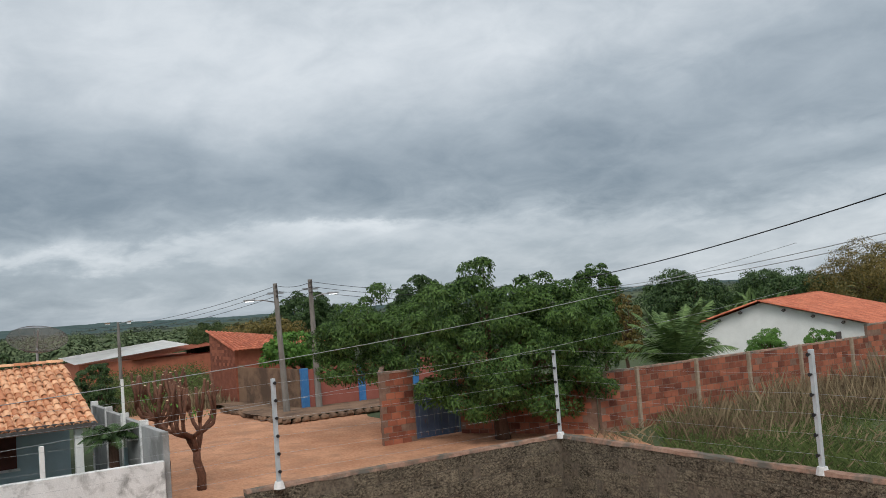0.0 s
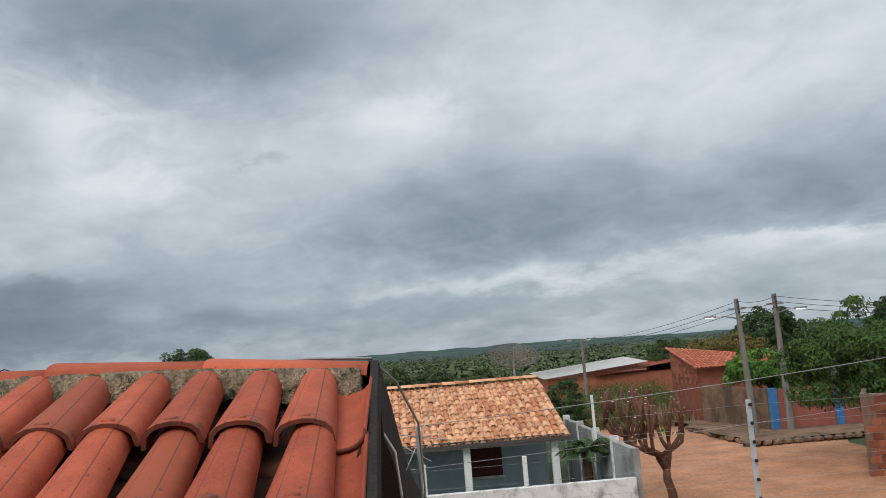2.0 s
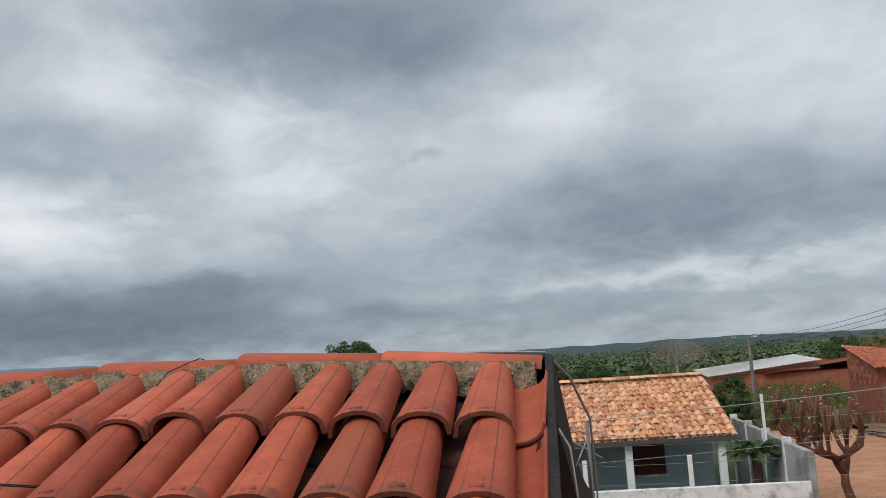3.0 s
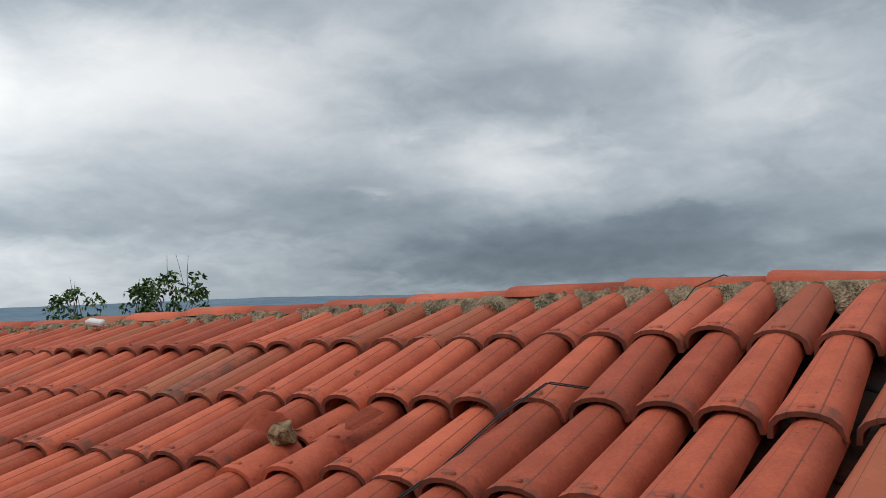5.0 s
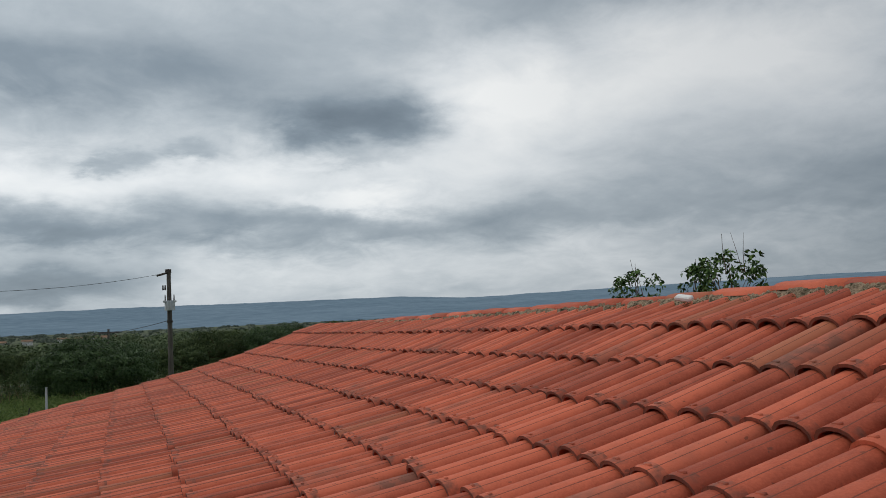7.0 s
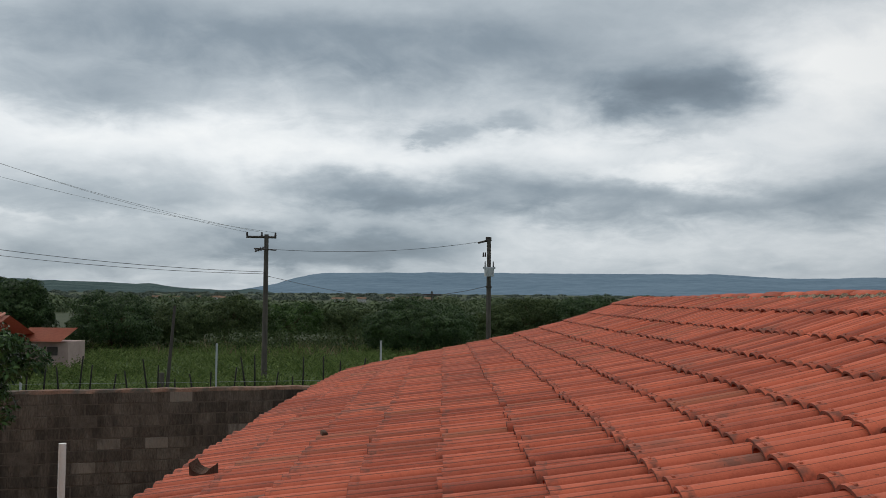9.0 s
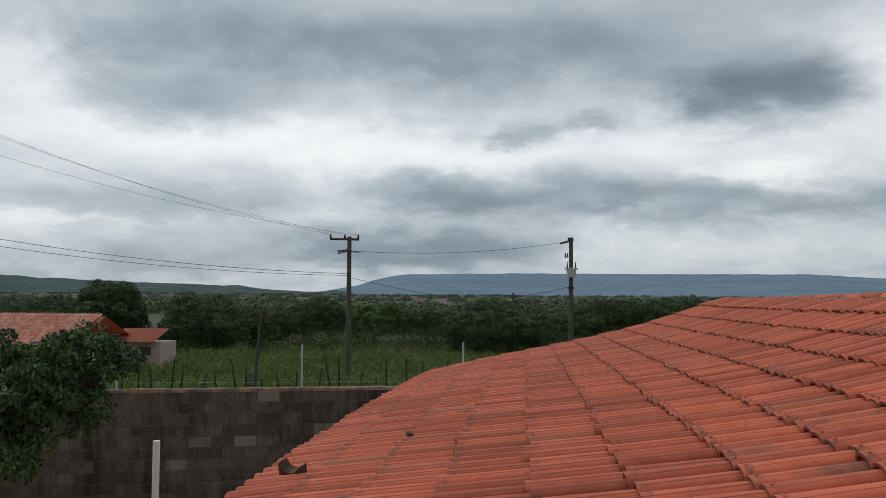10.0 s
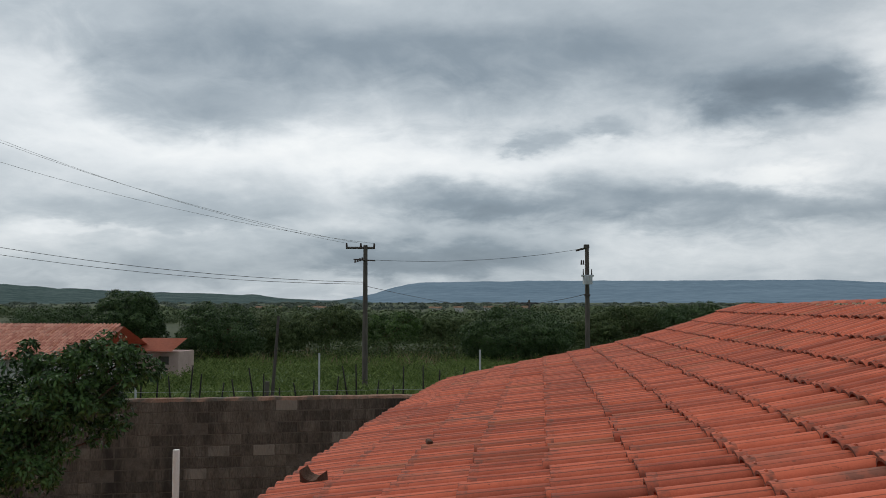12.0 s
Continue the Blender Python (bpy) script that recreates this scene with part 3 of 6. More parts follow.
house = thing("house", (3.15, 8, 0), "single-storey house with a long sagging orange clay tile roof", "house")
bm = bmesh.new()
wx0, wx1, wy0, wy1 = -1.6, 7.9, 0.35, 15.7
for lo, hi in (((wx0, wy0, -0.1), (wx0 + 0.15, wy1, 2.45)), ((wx1 - 0.15, wy0, -0.1), (wx1, wy1, 2.45)),
               ((wx0 + 0.15, wy0, -0.1), (wx1 - 0.15, wy0 + 0.15, 2.45)), ((wx0 + 0.15, wy1 - 0.15, -0.1), (wx1 - 0.15, wy1, 2.45))):
    add_box(bm, lo, hi)
part("wall", bm, grey_render, house)
for y in (wy0, wy1 - 0.15):
    bm = bmesh.new()
    top = [(x, roof_z(x, y) - 0.22) for x in np.linspace(wx0, wx1, 15)]
    loop = [(wx0, 2.454)] + top + [(wx1, 2.454)]
    a = [bm.verts.new((x, y, z)) for x, z in loop]
    b = [bm.verts.new((x, y + 0.15, z)) for x, z in loop]
    bm.faces.new(a[::-1])
    bm.faces.new(b)
    for k in range(len(loop)):
        q = (k + 1) % len(loop)
        bm.faces.new((a[k], a[q], b[q], b[k]))
    part("gable", bm, grey_render, house)


def roof_deck():
    bm = bmesh.new()
    xs = np.linspace(EAVE_X + 0.05, 2 * RIDGE_X - EAVE_X - 0.05, 29)
    ys = np.linspace(ROOF_Y0 + 0.1, ROOF_Y1 - 0.05, 24)
    for dz in (-0.15, -0.18):
        rows = [[bm.verts.new((x, y, roof_z(x, y) + dz)) for x in xs] for y in ys]
        for a, b in zip(rows, rows[1:]):
            for k in range(len(xs) - 1):
                bm.faces.new((a[k], a[k + 1], b[k + 1], b[k]))
    return bm


roof = part("roof", roof_deck(), timber_dark, house, "long sagging roof of curved orange clay tiles")


def cover_tile(front=0.085, rear=0.061, high=0.073, length=0.50, seg=8, thick=0.013, lip=0.0015, nib=True):
    """A barrel tile: x runs up the slope from the front edge, its crown at z = 0; a thickened front lip."""
    prof = [(math.sin(math.pi * (k / seg - 0.5)), max(0.0, math.cos(math.pi * (k / seg - 0.5))) ** 0.66) for k in range(seg + 1)]
    stations = [(0.0, front + lip, 0.0 + lip), (0.020, front + lip, lip), (0.027, front, 0.0), (length, rear, -0.006)]
    verts, faces, uvs = [], [], []
    for x, w, zz in stations:
        for s, c in prof:
            verts.append((x, s * w, zz - high * (1 - c)))
    n = seg + 1
    for i in range(len(stations) - 1):
        for k in range(seg):
            faces.append((i * n + k, i * n + k + 1, (i + 1) * n + k + 1, (i + 1) * n + k))
    rim = len(verts)
    verts += verts[:n]
    inner = len(verts)
    for x in (0.0, 0.0, 0.16):
        for s, c in prof:
            verts.append((x, s * (front + lip - thick), lip - thick - (high - thick) * (1 - c)))
    for k in range(seg):
        faces.append((rim + k + 1, rim + k, inner + k, inner + k + 1))
        faces.append((inner + n + k + 1, inner + n + k, inner + 2 * n + k, inner + 2 * n + k + 1))
    # the small moulded nib behind the front edge
    b0 = len(verts)
    for zz in (-0.004, 0.003) if nib else ():
        verts += [(0.022, -0.020, zz), (0.022, 0.016, zz), (0.033, 0.016, zz), (0.033, -0.020, zz)]
    if nib:
        faces += [tuple(b0 + i for i in q) for q in ((4, 5, 6, 7), (0, 1, 5, 4), (1, 2, 6, 5), (2, 3, 7, 6), (3, 0, 4, 7))]
    # across: an even share of the arc, so that the seams keep their place on the taper
    half = {x: w for x, w, _ in stations}
    uv = [(0.5 + v[1] / (2 * half.get(v[0], front + lip)), v[0] / length) for v in verts]
    return verts, faces, uv


def tile_mesh(name, mat, **kw):
    v, f, uv = cover_tile(**kw)
    me = mesh_of(name, v, f, mat, True)
    lay = me.uv_layers.new(name="tile")
    for lp in me.loops:
        lay.data[lp.index].uv = uv[lp.vertex_index]
    return me, np.array(v), f, uv


def joined_tiles(name, placed, base, mat):
    """Many tiles in one mesh, each keeping its own island."""
    v, f, uv = base
    n = len(v)
    allv = np.concatenate([v @ np.array(m.to_3x3()).T + np.array(m.translation) for m in placed])
    fa = np.array(f)
    allf = np.concatenate([fa + n * i for i in range(len(placed))])
    me = bpy.data.meshes.new(name)
    me.from_pydata(allv.tolist(), [], allf.tolist())
    me.materials.append(mat)
    me.polygons.foreach_set("use_smooth", [True] * len(me.polygons))
    lay = me.uv_layers.new(name="tile")
    flat = np.array(uv)[np.tile(fa.ravel(), len(placed))]
    lay.data.foreach_set("uv", flat.ravel().astype(np.float32))
    me.update()
    return me


def tile_pose(x, y, height, rise=0.50, jit=1.0, sign=1.0):
    """Tile with its front at (x, y): lies from its crown height up under the next course. sign -1: the other slope."""
    z0 = height(x, y)
    x1 = x + sign * rise * 0.94
    z1 = height(x1, y) - 0.017
    a = math.atan2(z1 - z0, abs(x1 - x))
    m = Matrix.Translation((x + rng.normal() * 0.011 * jit, y + rng.normal() * 0.004 * jit, z0 + rng.normal() * 0.003 * jit))
    turn = Matrix.Rotation(0 if sign > 0 else math.pi, 4, "Z") @ Matrix.Rotation(-a, 4, "Y")
    return m @ turn @ Matrix.Rotation(rng.normal() * 0.016 * jit, 4, "Z") @ Matrix.Rotation(rng.normal() * 0.03 * jit, 4, "X")


cover_me, cover_v, cover_f, cover_uv = tile_mesh("roof_tile", clay)
near_tiles, far_tiles, back_tiles, channels = [], [], [], []
columns = int((ROOF_Y1 - 0.03) / PITCH)
BROKEN = {(2, 10), (2, 11)}
broken_at = {}
for k in range(columns):
    y = 0.035 + k * PITCH
    for j in range(ROWS):
        x = 2.56 - j * COURSE - 0.05 * math.exp(-y / 1.5)
        m = tile_pose(x, y, roof_z)
        if (j, k) in BROKEN:
            broken_at[k] = m
        else:
            (near_tiles if j < 6 and k < 50 else far_tiles).append(m)
        channels.append(tile_pose(x - 0.04, y - PITCH / 2, lambda a, b: roof_z(a, b) - 0.085, jit=0.6))
        back_tiles.append(tile_pose(2 * RIDGE_X - x, y, roof_z, sign=-1.0))
for m in near_tiles:
    ob = new("roof_tile", cover_me)
    ob.parent = roof
    ob.matrix_basis = m
_, field_v, field_f, field_uv = tile_mesh("field_tile", clay_far, front=0.080, rear=0.058, nib=False)
base = (field_v, field_f, field_uv)
part("tile_field", joined_tiles("tile_field", far_tiles, base, clay_far), clay_far, roof, kind="stuff")
part("tile_field_behind", joined_tiles("tile_field_behind", back_tiles, base, clay_far), clay_far, roof, kind="stuff")


def channel_base():
    v, f = [], []
    for x, w in ((0.0, 0.062), (0.47, 0.078)):
        for k in range(5):
            s = math.pi * (k / 4 - 0.5)
            v.append((x, math.sin(s) * w, -0.045 * math.cos(s)))
    for x, w in ((0.0, 0.062), (0.47, 0.078)):
        for k in range(5):
            s = math.pi * (k / 4 - 0.5)
            v.append((x, math.sin(s) * w, -0.045 * math.cos(s) - 0.013))
    for k in range(4):
        f.append((k, k + 1, 6 + k, 5 + k))
        f.append((10 + k, 11 + k, k + 1, k))
    return np.array(v), f, [(0.5, 0.5)] * len(v)


part("channel_tiles", joined_tiles("channel_tiles", channels, channel_base(), shaded_gutter_clay), shaded_gutter_clay, roof, kind="stuff")
# the last channel along the verge lies open: hollow tiles whose outer edge stands up
def verge_channel(length=0.47, front=0.074, rear=0.082, deep=0.060, thick=0.013, seg=8):
    v, f, uv = [], [], []
    for out in (0, 1):
        for x, w in ((0.0, front), (0.018, front), (length, rear)):
            for k in range(seg + 1):
                q = math.pi * (k / seg - 0.5)
                v.append((x, math.sin(q) * (w + out * thick * 0.6), -deep * math.cos(q) ** 0.8 * (1 if abs(math.cos(q)) > 1e-6 else 0) - out * thick))
                uv.append((0.1, 0.5 if x else 0.0))
    n = seg + 1
    for i in (0, 1):
        for k in range(seg):
            f.append((i * n + k, i * n + k + 1, (i + 1) * n + k + 1, (i + 1) * n + k))
            f.append((3 * n + i * n + k + 1, 3 * n + i * n + k, 3 * n + (i + 1) * n + k, 3 * n + (i + 1) * n + k + 1))
    for k in range(seg):
        f.append((k + 1, k, 3 * n + k, 3 * n + k + 1))
    for k in (0, seg):
        for i in (0, 1):
            f.append((i * n + k, (i + 1) * n + k, 3 * n + (i + 1) * n + k, 3 * n + i * n + k))
    return v, f, uv


v, f, uv = verge_channel()
verge_me = mesh_of("verge_tile", v, f, clay, True)
lay = verge_me.uv_layers.new(name="tile")
for lp in verge_me.loops:
    lay.data[lp.index].uv = uv[lp.vertex_index]
for j in range(ROWS):
    ob = new("verge_tile", verge_me)
    ob.parent = roof
    ob.matrix_basis = tile_pose(2.50 - j * COURSE, -0.055, lambda a, b: roof_z(a, b) - 0.035, jit=0.5)

# ridge tiles on a bed of mortar
def half_round(length, w, h, seg=8, thick=0.012):
    verts, faces = [], []
    for x in (0, length):
        for out in (1, 0):
            for k in range(seg + 1):
                s = math.pi * (k / seg - 0.5)
                verts.append((math.sin(s) * (w - (0 if out else thick)), x, math.cos(s) ** 0.8 * (h - (0 if out else thick)) if abs(math.cos(s)) > 1e-6 else 0))
    n = seg + 1
    for k in range(seg):
        faces += [(k, k + 1, 2 * n + k + 1, 2 * n + k), (n + k + 1, n + k, 3 * n + k, 3 * n + k + 1), (k + 1, k, n + k, n + k + 1), (2 * n + k, 2 * n + k + 1, 3 * n + k + 1, 3 * n + k)]
    return verts, faces


v, f = half_round(0.545, 0.125, 0.046)
ridge_me = mesh_of("ridge_tile", v, f, clay, True)
lay = ridge_me.uv_layers.new(name="tile")
for d in lay.data:
    d.uv = (0.1, 0.5)
n_ridge = 32
for i in range(n_ridge):
    y = -0.13 + i * 0.508
    z = ridge_top(y) - 0.050
    z1 = ridge_top(y + 0.54) - 0.036
    ob = new("ridge_tile", ridge_me)
    ob.parent = roof
    ob.matrix_basis = Matrix.Translation((RIDGE_X + rng.normal() * 0.008, y, z + rng.normal() * 0.004)) @ Matrix.Rotation(math.atan2(z1 - z, 0.54), 4, "X") @ Matrix.Rotation(rng.normal() * 0.012, 4, "Z")
bm = bmesh.new()
rows = []
near_ys, far_ys = np.arange(-0.11, 6.0, 0.012), np.arange(6.0, 16.05, 0.05)
SECTION = ((-0.190, -0.115), (-0.180, -0.085), (-0.166, -0.055), (-0.150, -0.030), (-0.130, -0.012), (-0.105, 0.0), (0.105, 0.0), (0.150, -0.030), (0.185, -0.12))
for y in np.concatenate([near_ys, far_ys]):
    ring = []
    scallop = 0.5 + 0.5 * math.cos(2 * math.pi * (y - 0.035) / PITCH)
    for sx, dz in SECTION:
        j = noise.noise_vector((y * 9, sx * 14, 3.0)) * 0.020 + noise.noise_vector((y * 34, sx * 40, 7.0)) * 0.013 + noise.noise_vector((y * 85, sx * 90, 1.0)) * 0.006
        if abs(sx) < 0.12:
            ring.append(bm.verts.new((RIDGE_X + sx + j.x * 0.5, y, ridge_top(y) - 0.030 + j.z * 0.35)))
            continue
        reach_ = sx * (1.0 - 0.13 * scallop)
        ring.append(bm.verts.new((RIDGE_X + reach_ + j.x, y + j.y * 0.3, min(roof_z(RIDGE_X - abs(reach_), y) + dz + 0.012 * scallop + j.z, ridge_top(y) - 0.024))))
    rows.append(ring)
for a, b in zip(rows, rows[1:]):
    for k in range(len(SECTION) - 1):
        bm.faces.new((a[k], a[k + 1], b[k + 1], b[k]))
bm.faces.new(rows[0])
bm.faces.new(rows[-1][::-1])
part("ridge_mortar", bm, mortar, roof, "rough mossy mortar bed", True)

# barge board and purlins at the gable end
for side in (-1, 1):
    bm = bmesh.new()
    prev = None
    for x in np.linspace(0.0, 5.15, 15):
        xx = RIDGE_X + side * x
        z = roof_z(xx, -0.1) - 0.062
        out_y = -0.165 - (0.045 * x if side > 0 else 0.0)
        # far slope: board boxed inwards, an added dark mass for the shaded gable underside
        in_y, drop = (0.30, -0.26) if side > 0 else (-0.140, -0.16)
        ring = [bm.verts.new((xx, yy, z + dz)) for yy, dz in ((out_y, 0), (in_y, 0), (in_y, drop), (out_y, drop))]
        if prev:
            for k in range(4):
                q = (k + 1) % 4
                bm.faces.new((prev[k], prev[q], ring[q], ring[k]))
        else:
            bm.faces.new(ring)
        prev = ring
    bm.faces.new(prev[::-1])
    part("barge_board", bm, timber_black, house, "dark weathered barge board")
for x in (-1.75, -0.3, 1.0, 2.2, 3.15, 4.1, 5.3, 6.6, 8.0):
    z = min(roof_z(x, y) for y in np.linspace(0, 16, 9)) - 0.16
    part("purlin", box((x - 0.04, -0.1, z - 0.13), (x + 0.04, 0.37, z), 0.006), timber_dark, house)

# ---- yard walls ----
def block_wall(name, a, b, top, label, rows, stride=0.40, course=0.20, deep=0.14, picked=300, mats=None, z0=-0.15, coped=True, jit=1.0):
    """Hollow-block wall from a to b: each block proud of its mortar, with an uneven coping."""
    a, b = Vector((*a, 0)), Vector((*b, 0))
    along = (b - a).normalized()
    length = (b - a).length
    ang = math.atan2(along.y, along.x)
    turn = Matrix.Rotation(ang, 4, "Z")
    ob = thing(name, a, label, "wall", kind="structure")
    m_piece, m_rest, m_core = mats or (block_mat, block_far, wall_mortar)
    piece = "brick" if mats and mats[0] is brick_a else "block"
    core = part("mortar_core", add_box(bmesh.new(), (0, -deep / 2 + 0.006, -0.1), (length, deep / 2 - 0.006, top - 0.05)), m_core)
    core.parent = ob
    core.matrix_basis = turn
    me = finish(piece, add_box(bmesh.new(), (0.007, -deep / 2, 0.006), (stride - 0.007, deep / 2, course - 0.006), 0.009), m_piece)
    n, made, rest = int(length / stride), 0, []
    for r in range(rows):
        z = top - 0.05 - (r + 1) * course
        if z < z0:
            break
        for k in range(-1 if r % 2 else 0, n + 1):
            x = k * stride + (stride / 2 if r % 2 else 0)
            if x < -0.01 or x + stride > length + 0.02:
                continue
            m = turn @ Matrix.Translation((x, rng.normal() * 0.004, z + rng.normal() * 0.002)) @ Matrix.Rotation(rng.normal() * 0.006, 4, "Z")
            if made < picked:
                q = new(piece, me)
                q.parent = ob
                q.matrix_basis = m
                made += 1
            else:
                rest.append(m)
    if rest:
        v = np.array([tuple(p.co) for p in me.vertices])
        f = [tuple(p.vertices) for p in me.polygons]
        allv = np.concatenate([v @ np.array(m.to_3x3()).T + np.array(m.translation) for m in rest])
        allf = [tuple(i + len(v) * c for i in q) for c in range(len(rest)) for q in f]
        q = part(piece + "s", mesh_of(piece + "s", allv, allf, m_rest), m_rest, None, kind="stuff")
        q.parent = ob
    if not coped:
        return ob
    bm = bmesh.new()
    prev = None
    for x in np.arange(0, length + 0.01, 0.12):
        ring = []
        for yy, dz in ((-deep / 2 - 0.008, -0.06), (-deep / 2 + 0.006, -0.008), (0, 0.006), (deep / 2 - 0.006, -0.008), (deep / 2 + 0.008, -0.06)):
            j = noise.noise_vector((a.x + x * 3.1, a.y + yy * 9, dz * 20)) * 0.018
            ring.append(bm.verts.new((x, yy + j.y, top + dz + j.z)))
        if prev:
            for k in range(4):
                bm.faces.new((prev[k], prev[k + 1], ring[k + 1], ring[k]))
        else:
            bm.faces.new(ring)
        prev = ring
    bm.faces.new(prev[::-1])
    q = part("coping", bm, coping_mat, None, "crumbling reddish coping")
    q.parent = ob
    q.matrix_basis = turn
    return ob


block_wall("wall_east", (12.1, -4.35), (12.1, -9.92), 1.63, "rough grey block yard wall with crumbling coping", 8, picked=110)
block_wall("wall_east_low", (12.1, 6.0), (12.1, -4.33), 1.55, "rough grey block yard wall with crumbling coping", 8, picked=30)
block_wall("wall_south", (12.02, -9.85), (-6.0, -9.85), 1.63, "rough grey block yard wall with crumbling coping", 8, picked=200)
block_wall("wall_north", (-16.0, 13.35), (0.2, 17.75), 2.22, "dark damp block wall at the back of the yard", 11, mats=(damp_mat, damp_far, damp_mortar))


def fence_post(x, y, z, h, lean=0.0, turn=0.0, label="grey steel electric-fence post with black insulators on the yard wall"):
    ob = thing("fence_post", (x, y, z), label, "post", "electric fence posts")
    ob.rotation_euler = (0, lean, turn)
    bm = add_box(bmesh.new(), (-0.028, -0.028, -0.03), (0.028, 0.028, h), 0.004)
    p = part("post", bm, post_paint)
    p.parent = ob
    p = part("foot", add_rod(bmesh.new(), (0, 0, -0.05), (0, 0, 0.05), 0.085, 0.06, 8), white_wall)
    p.parent = ob
    for i in range(6):
        zz = h - 0.06 - i * (h - 0.25) / 5
        bm = add_rod(bmesh.new(), (0.028, 0, zz), (0.062, 0, zz), 0.014, 0.02, 6)
        add_rod(bm, (0.062, 0, zz), (0.075, 0, zz), 0.026, 0.026, 6)
        p = part("insulator", bm, black_plastic)
        p.parent = ob
    return ob


fence_post(11.98, -4.80, 1.63, 1.47, 0.01, math.pi)
fence_post(12.02, -9.78, 1.62, 1.42, 0.02, math.pi * 0.75)
fence_post(7.02, -9.83, 1.62, 1.46, 0.0, math.pi / 2)
fence_post(1.6, -9.83, 1.62, 1.46, 0.0, math.pi / 2)
for i in range(6):
    z = 1.63 + 1.41 - i * 0.243
    for a, b in (((11.98, 0.6), (11.93, -4.80)), ((11.93, -4.80), (11.98, -9.74)), ((11.98, -9.74), (7.02, -9.76)), ((7.02, -9.76), (1.6, -9.76))):
        wire("fence_wire", sagging((*a, z), (*b, z), 0.03, 8), 0.0015, steel, None, "thin steel electric-fence wire between posts", "wire", "electric fence wires")

# ---- across the road: brick wall, gate, brown wall, brick house ----
BRICKS = (brick_a, brick_b, brick_joint)
WALLED = "unplastered red hollow-brick wall"
block_wall("brick_wall", (19.5, -17.0), (19.5, -29.3), 1.70, WALLED + " behind dry weeds", 13, 0.30, 0.19, 0.13, 300, BRICKS)
block_wall("brick_wall", (19.5, -29.32), (19.5, -36.0), 2.10, WALLED + ", taller stretch", 14, 0.30, 0.19, 0.13, 0, BRICKS)
block_wall("brick_wall", (23.3, -14.80), (19.55, -16.95), 1.70, WALLED + " behind the tree", 13, 0.30, 0.19, 0.13, 60, BRICKS)
block_wall("brick_wall", (23.3, -12.12), (23.3, -13.20), 2.10, WALLED + " beside the blue gate", 14, 0.30, 0.19, 0.13, 60, BRICKS)
block_wall("brick_wall", (23.40, -12.20), (27.5, -14.45), 2.10, WALLED + " running back from the gate", 14, 0.30, 0.19, 0.13, 0, BRICKS)
pillar = tagged(part("pillar", add_box(bmesh.new(), (-0.06, -0.05, -0.05), (0.06, 0.05, 1.72), 0.01), pillar_concrete), "pale concrete pillar in the brick wall", "pillar", "pillars of the brick wall")
pillar.matrix_basis = pose(19.40, -18.4, 0)
for y in (-20.8, -23.1, -25.6, -28.3):
    copy_thing(pillar, pose(19.40, y, 0, 0, 0, rng.normal() * 3))

gate = thing("gate", (23.3, -14.0, 0), "closed blue sheet-steel gate between brick walls", "gate")
bm = bmesh.new()
for y0, y1, z0, z1 in ((-14.78, -14.73, 0.05, 1.65), (-13.27, -13.22, 0.05, 1.65), (-14.73, -13.27, 0.05, 0.10), (-14.73, -13.27, 1.60, 1.65), (-14.02, -13.98, 0.10, 1.60)):
    add_box(bm, (23.27, y0, z0), (23.31, y1, z1))
part("gate_frame", bm, gate_blue, gate)
for k in range(12):
    y = -14.70 + k * 0.121
    part("panel", box((23.285 + (k % 2) * 0.012, y, 0.10), (23.297 + (k % 2) * 0.012, y + 0.115, 1.60)), gate_blue, gate)

bwall = thing("boundary_wall", (34.1, -14.1, 0), "brown rendered boundary wall with blue pillars, red on its front", "wall", kind="structure")
bm = bmesh.new()
a, b = Vector((39.9, -13.45, 0)), Vector((34.15, -14.05, 0))
d = (b - a).normalized()
side = Vector((-d.y, d.x, 0)) * 0.075
quad = [a + side, b + side, b - side, a - side]
lo = [bm.verts.new(q + Vector((0, 0, -0.1))) for q in quad]
hi = [bm.verts.new(q + Vector((0, 0, 1.72))) for q in quad]
bm.faces.new(lo[::-1]), bm.faces.new(hi)
for k in range(4):
    bm.faces.new((lo[k], lo[(k + 1) % 4], hi[(k + 1) % 4], hi[k]))
part("brown_side", bm, brown_wall, bwall, "bare brown render")
part("red_front", box((34.0, -24.0, -0.1), (34.15, -14.25, 1.68)), red_wall, bwall, "faded red paint")
for y in (-14.15, -16.65, -19.2, -21.8):
    part("pillar", box((33.93, y - 0.16, -0.05), (34.12, y + 0.14, 1.74), 0.01), blue_paint, bwall, "blue painted pillar")
part("pillar", box((39.75, -13.62, -0.05), (39.98, -13.38, 1.8), 0.01), brown_wall, bwall)

patch("pavement", [(31.1, -12.2), (31.0, -17.5), (33.9, -17.5), (33.9, -14.3), (39.8, -13.4), (44, -13.0), (44, -12.2), (36, -12.0)], 0.20, brown_wall, "raised earthen pavement along the wall", "pavement")
kerb = thing("kerb", (31.0, -14, 0), "kerb of rough stones along the raised pavement", "kerb", kind="structure")
stone_me = bmesh.new()
bmesh.ops.create_icosphere(stone_me, subdivisions=1, radius=0.5)
stone_me = finish("stone", stone_me, brown_wall)
pts = [(31.05 + rng.normal() * 0.04, -12.2 - i * 0.36) for i in range(15)] + [(31.4 + i * 0.4, -12.1 + rng.normal() * 0.04) for i in range(18)]
for x, y in pts:
    ob = new("stone", stone_me)
    ob.parent = kerb
    ob.matrix_parent_inverse = Matrix.Translation(-kerb.location)
    ob.matrix_basis = pose(x, y, 0.09, rng.random() * 20, rng.random() * 20, rng.random() * 90) @ Matrix.Diagonal((0.36 + rng.random() * 0.14, 0.3, 0.26, 1))

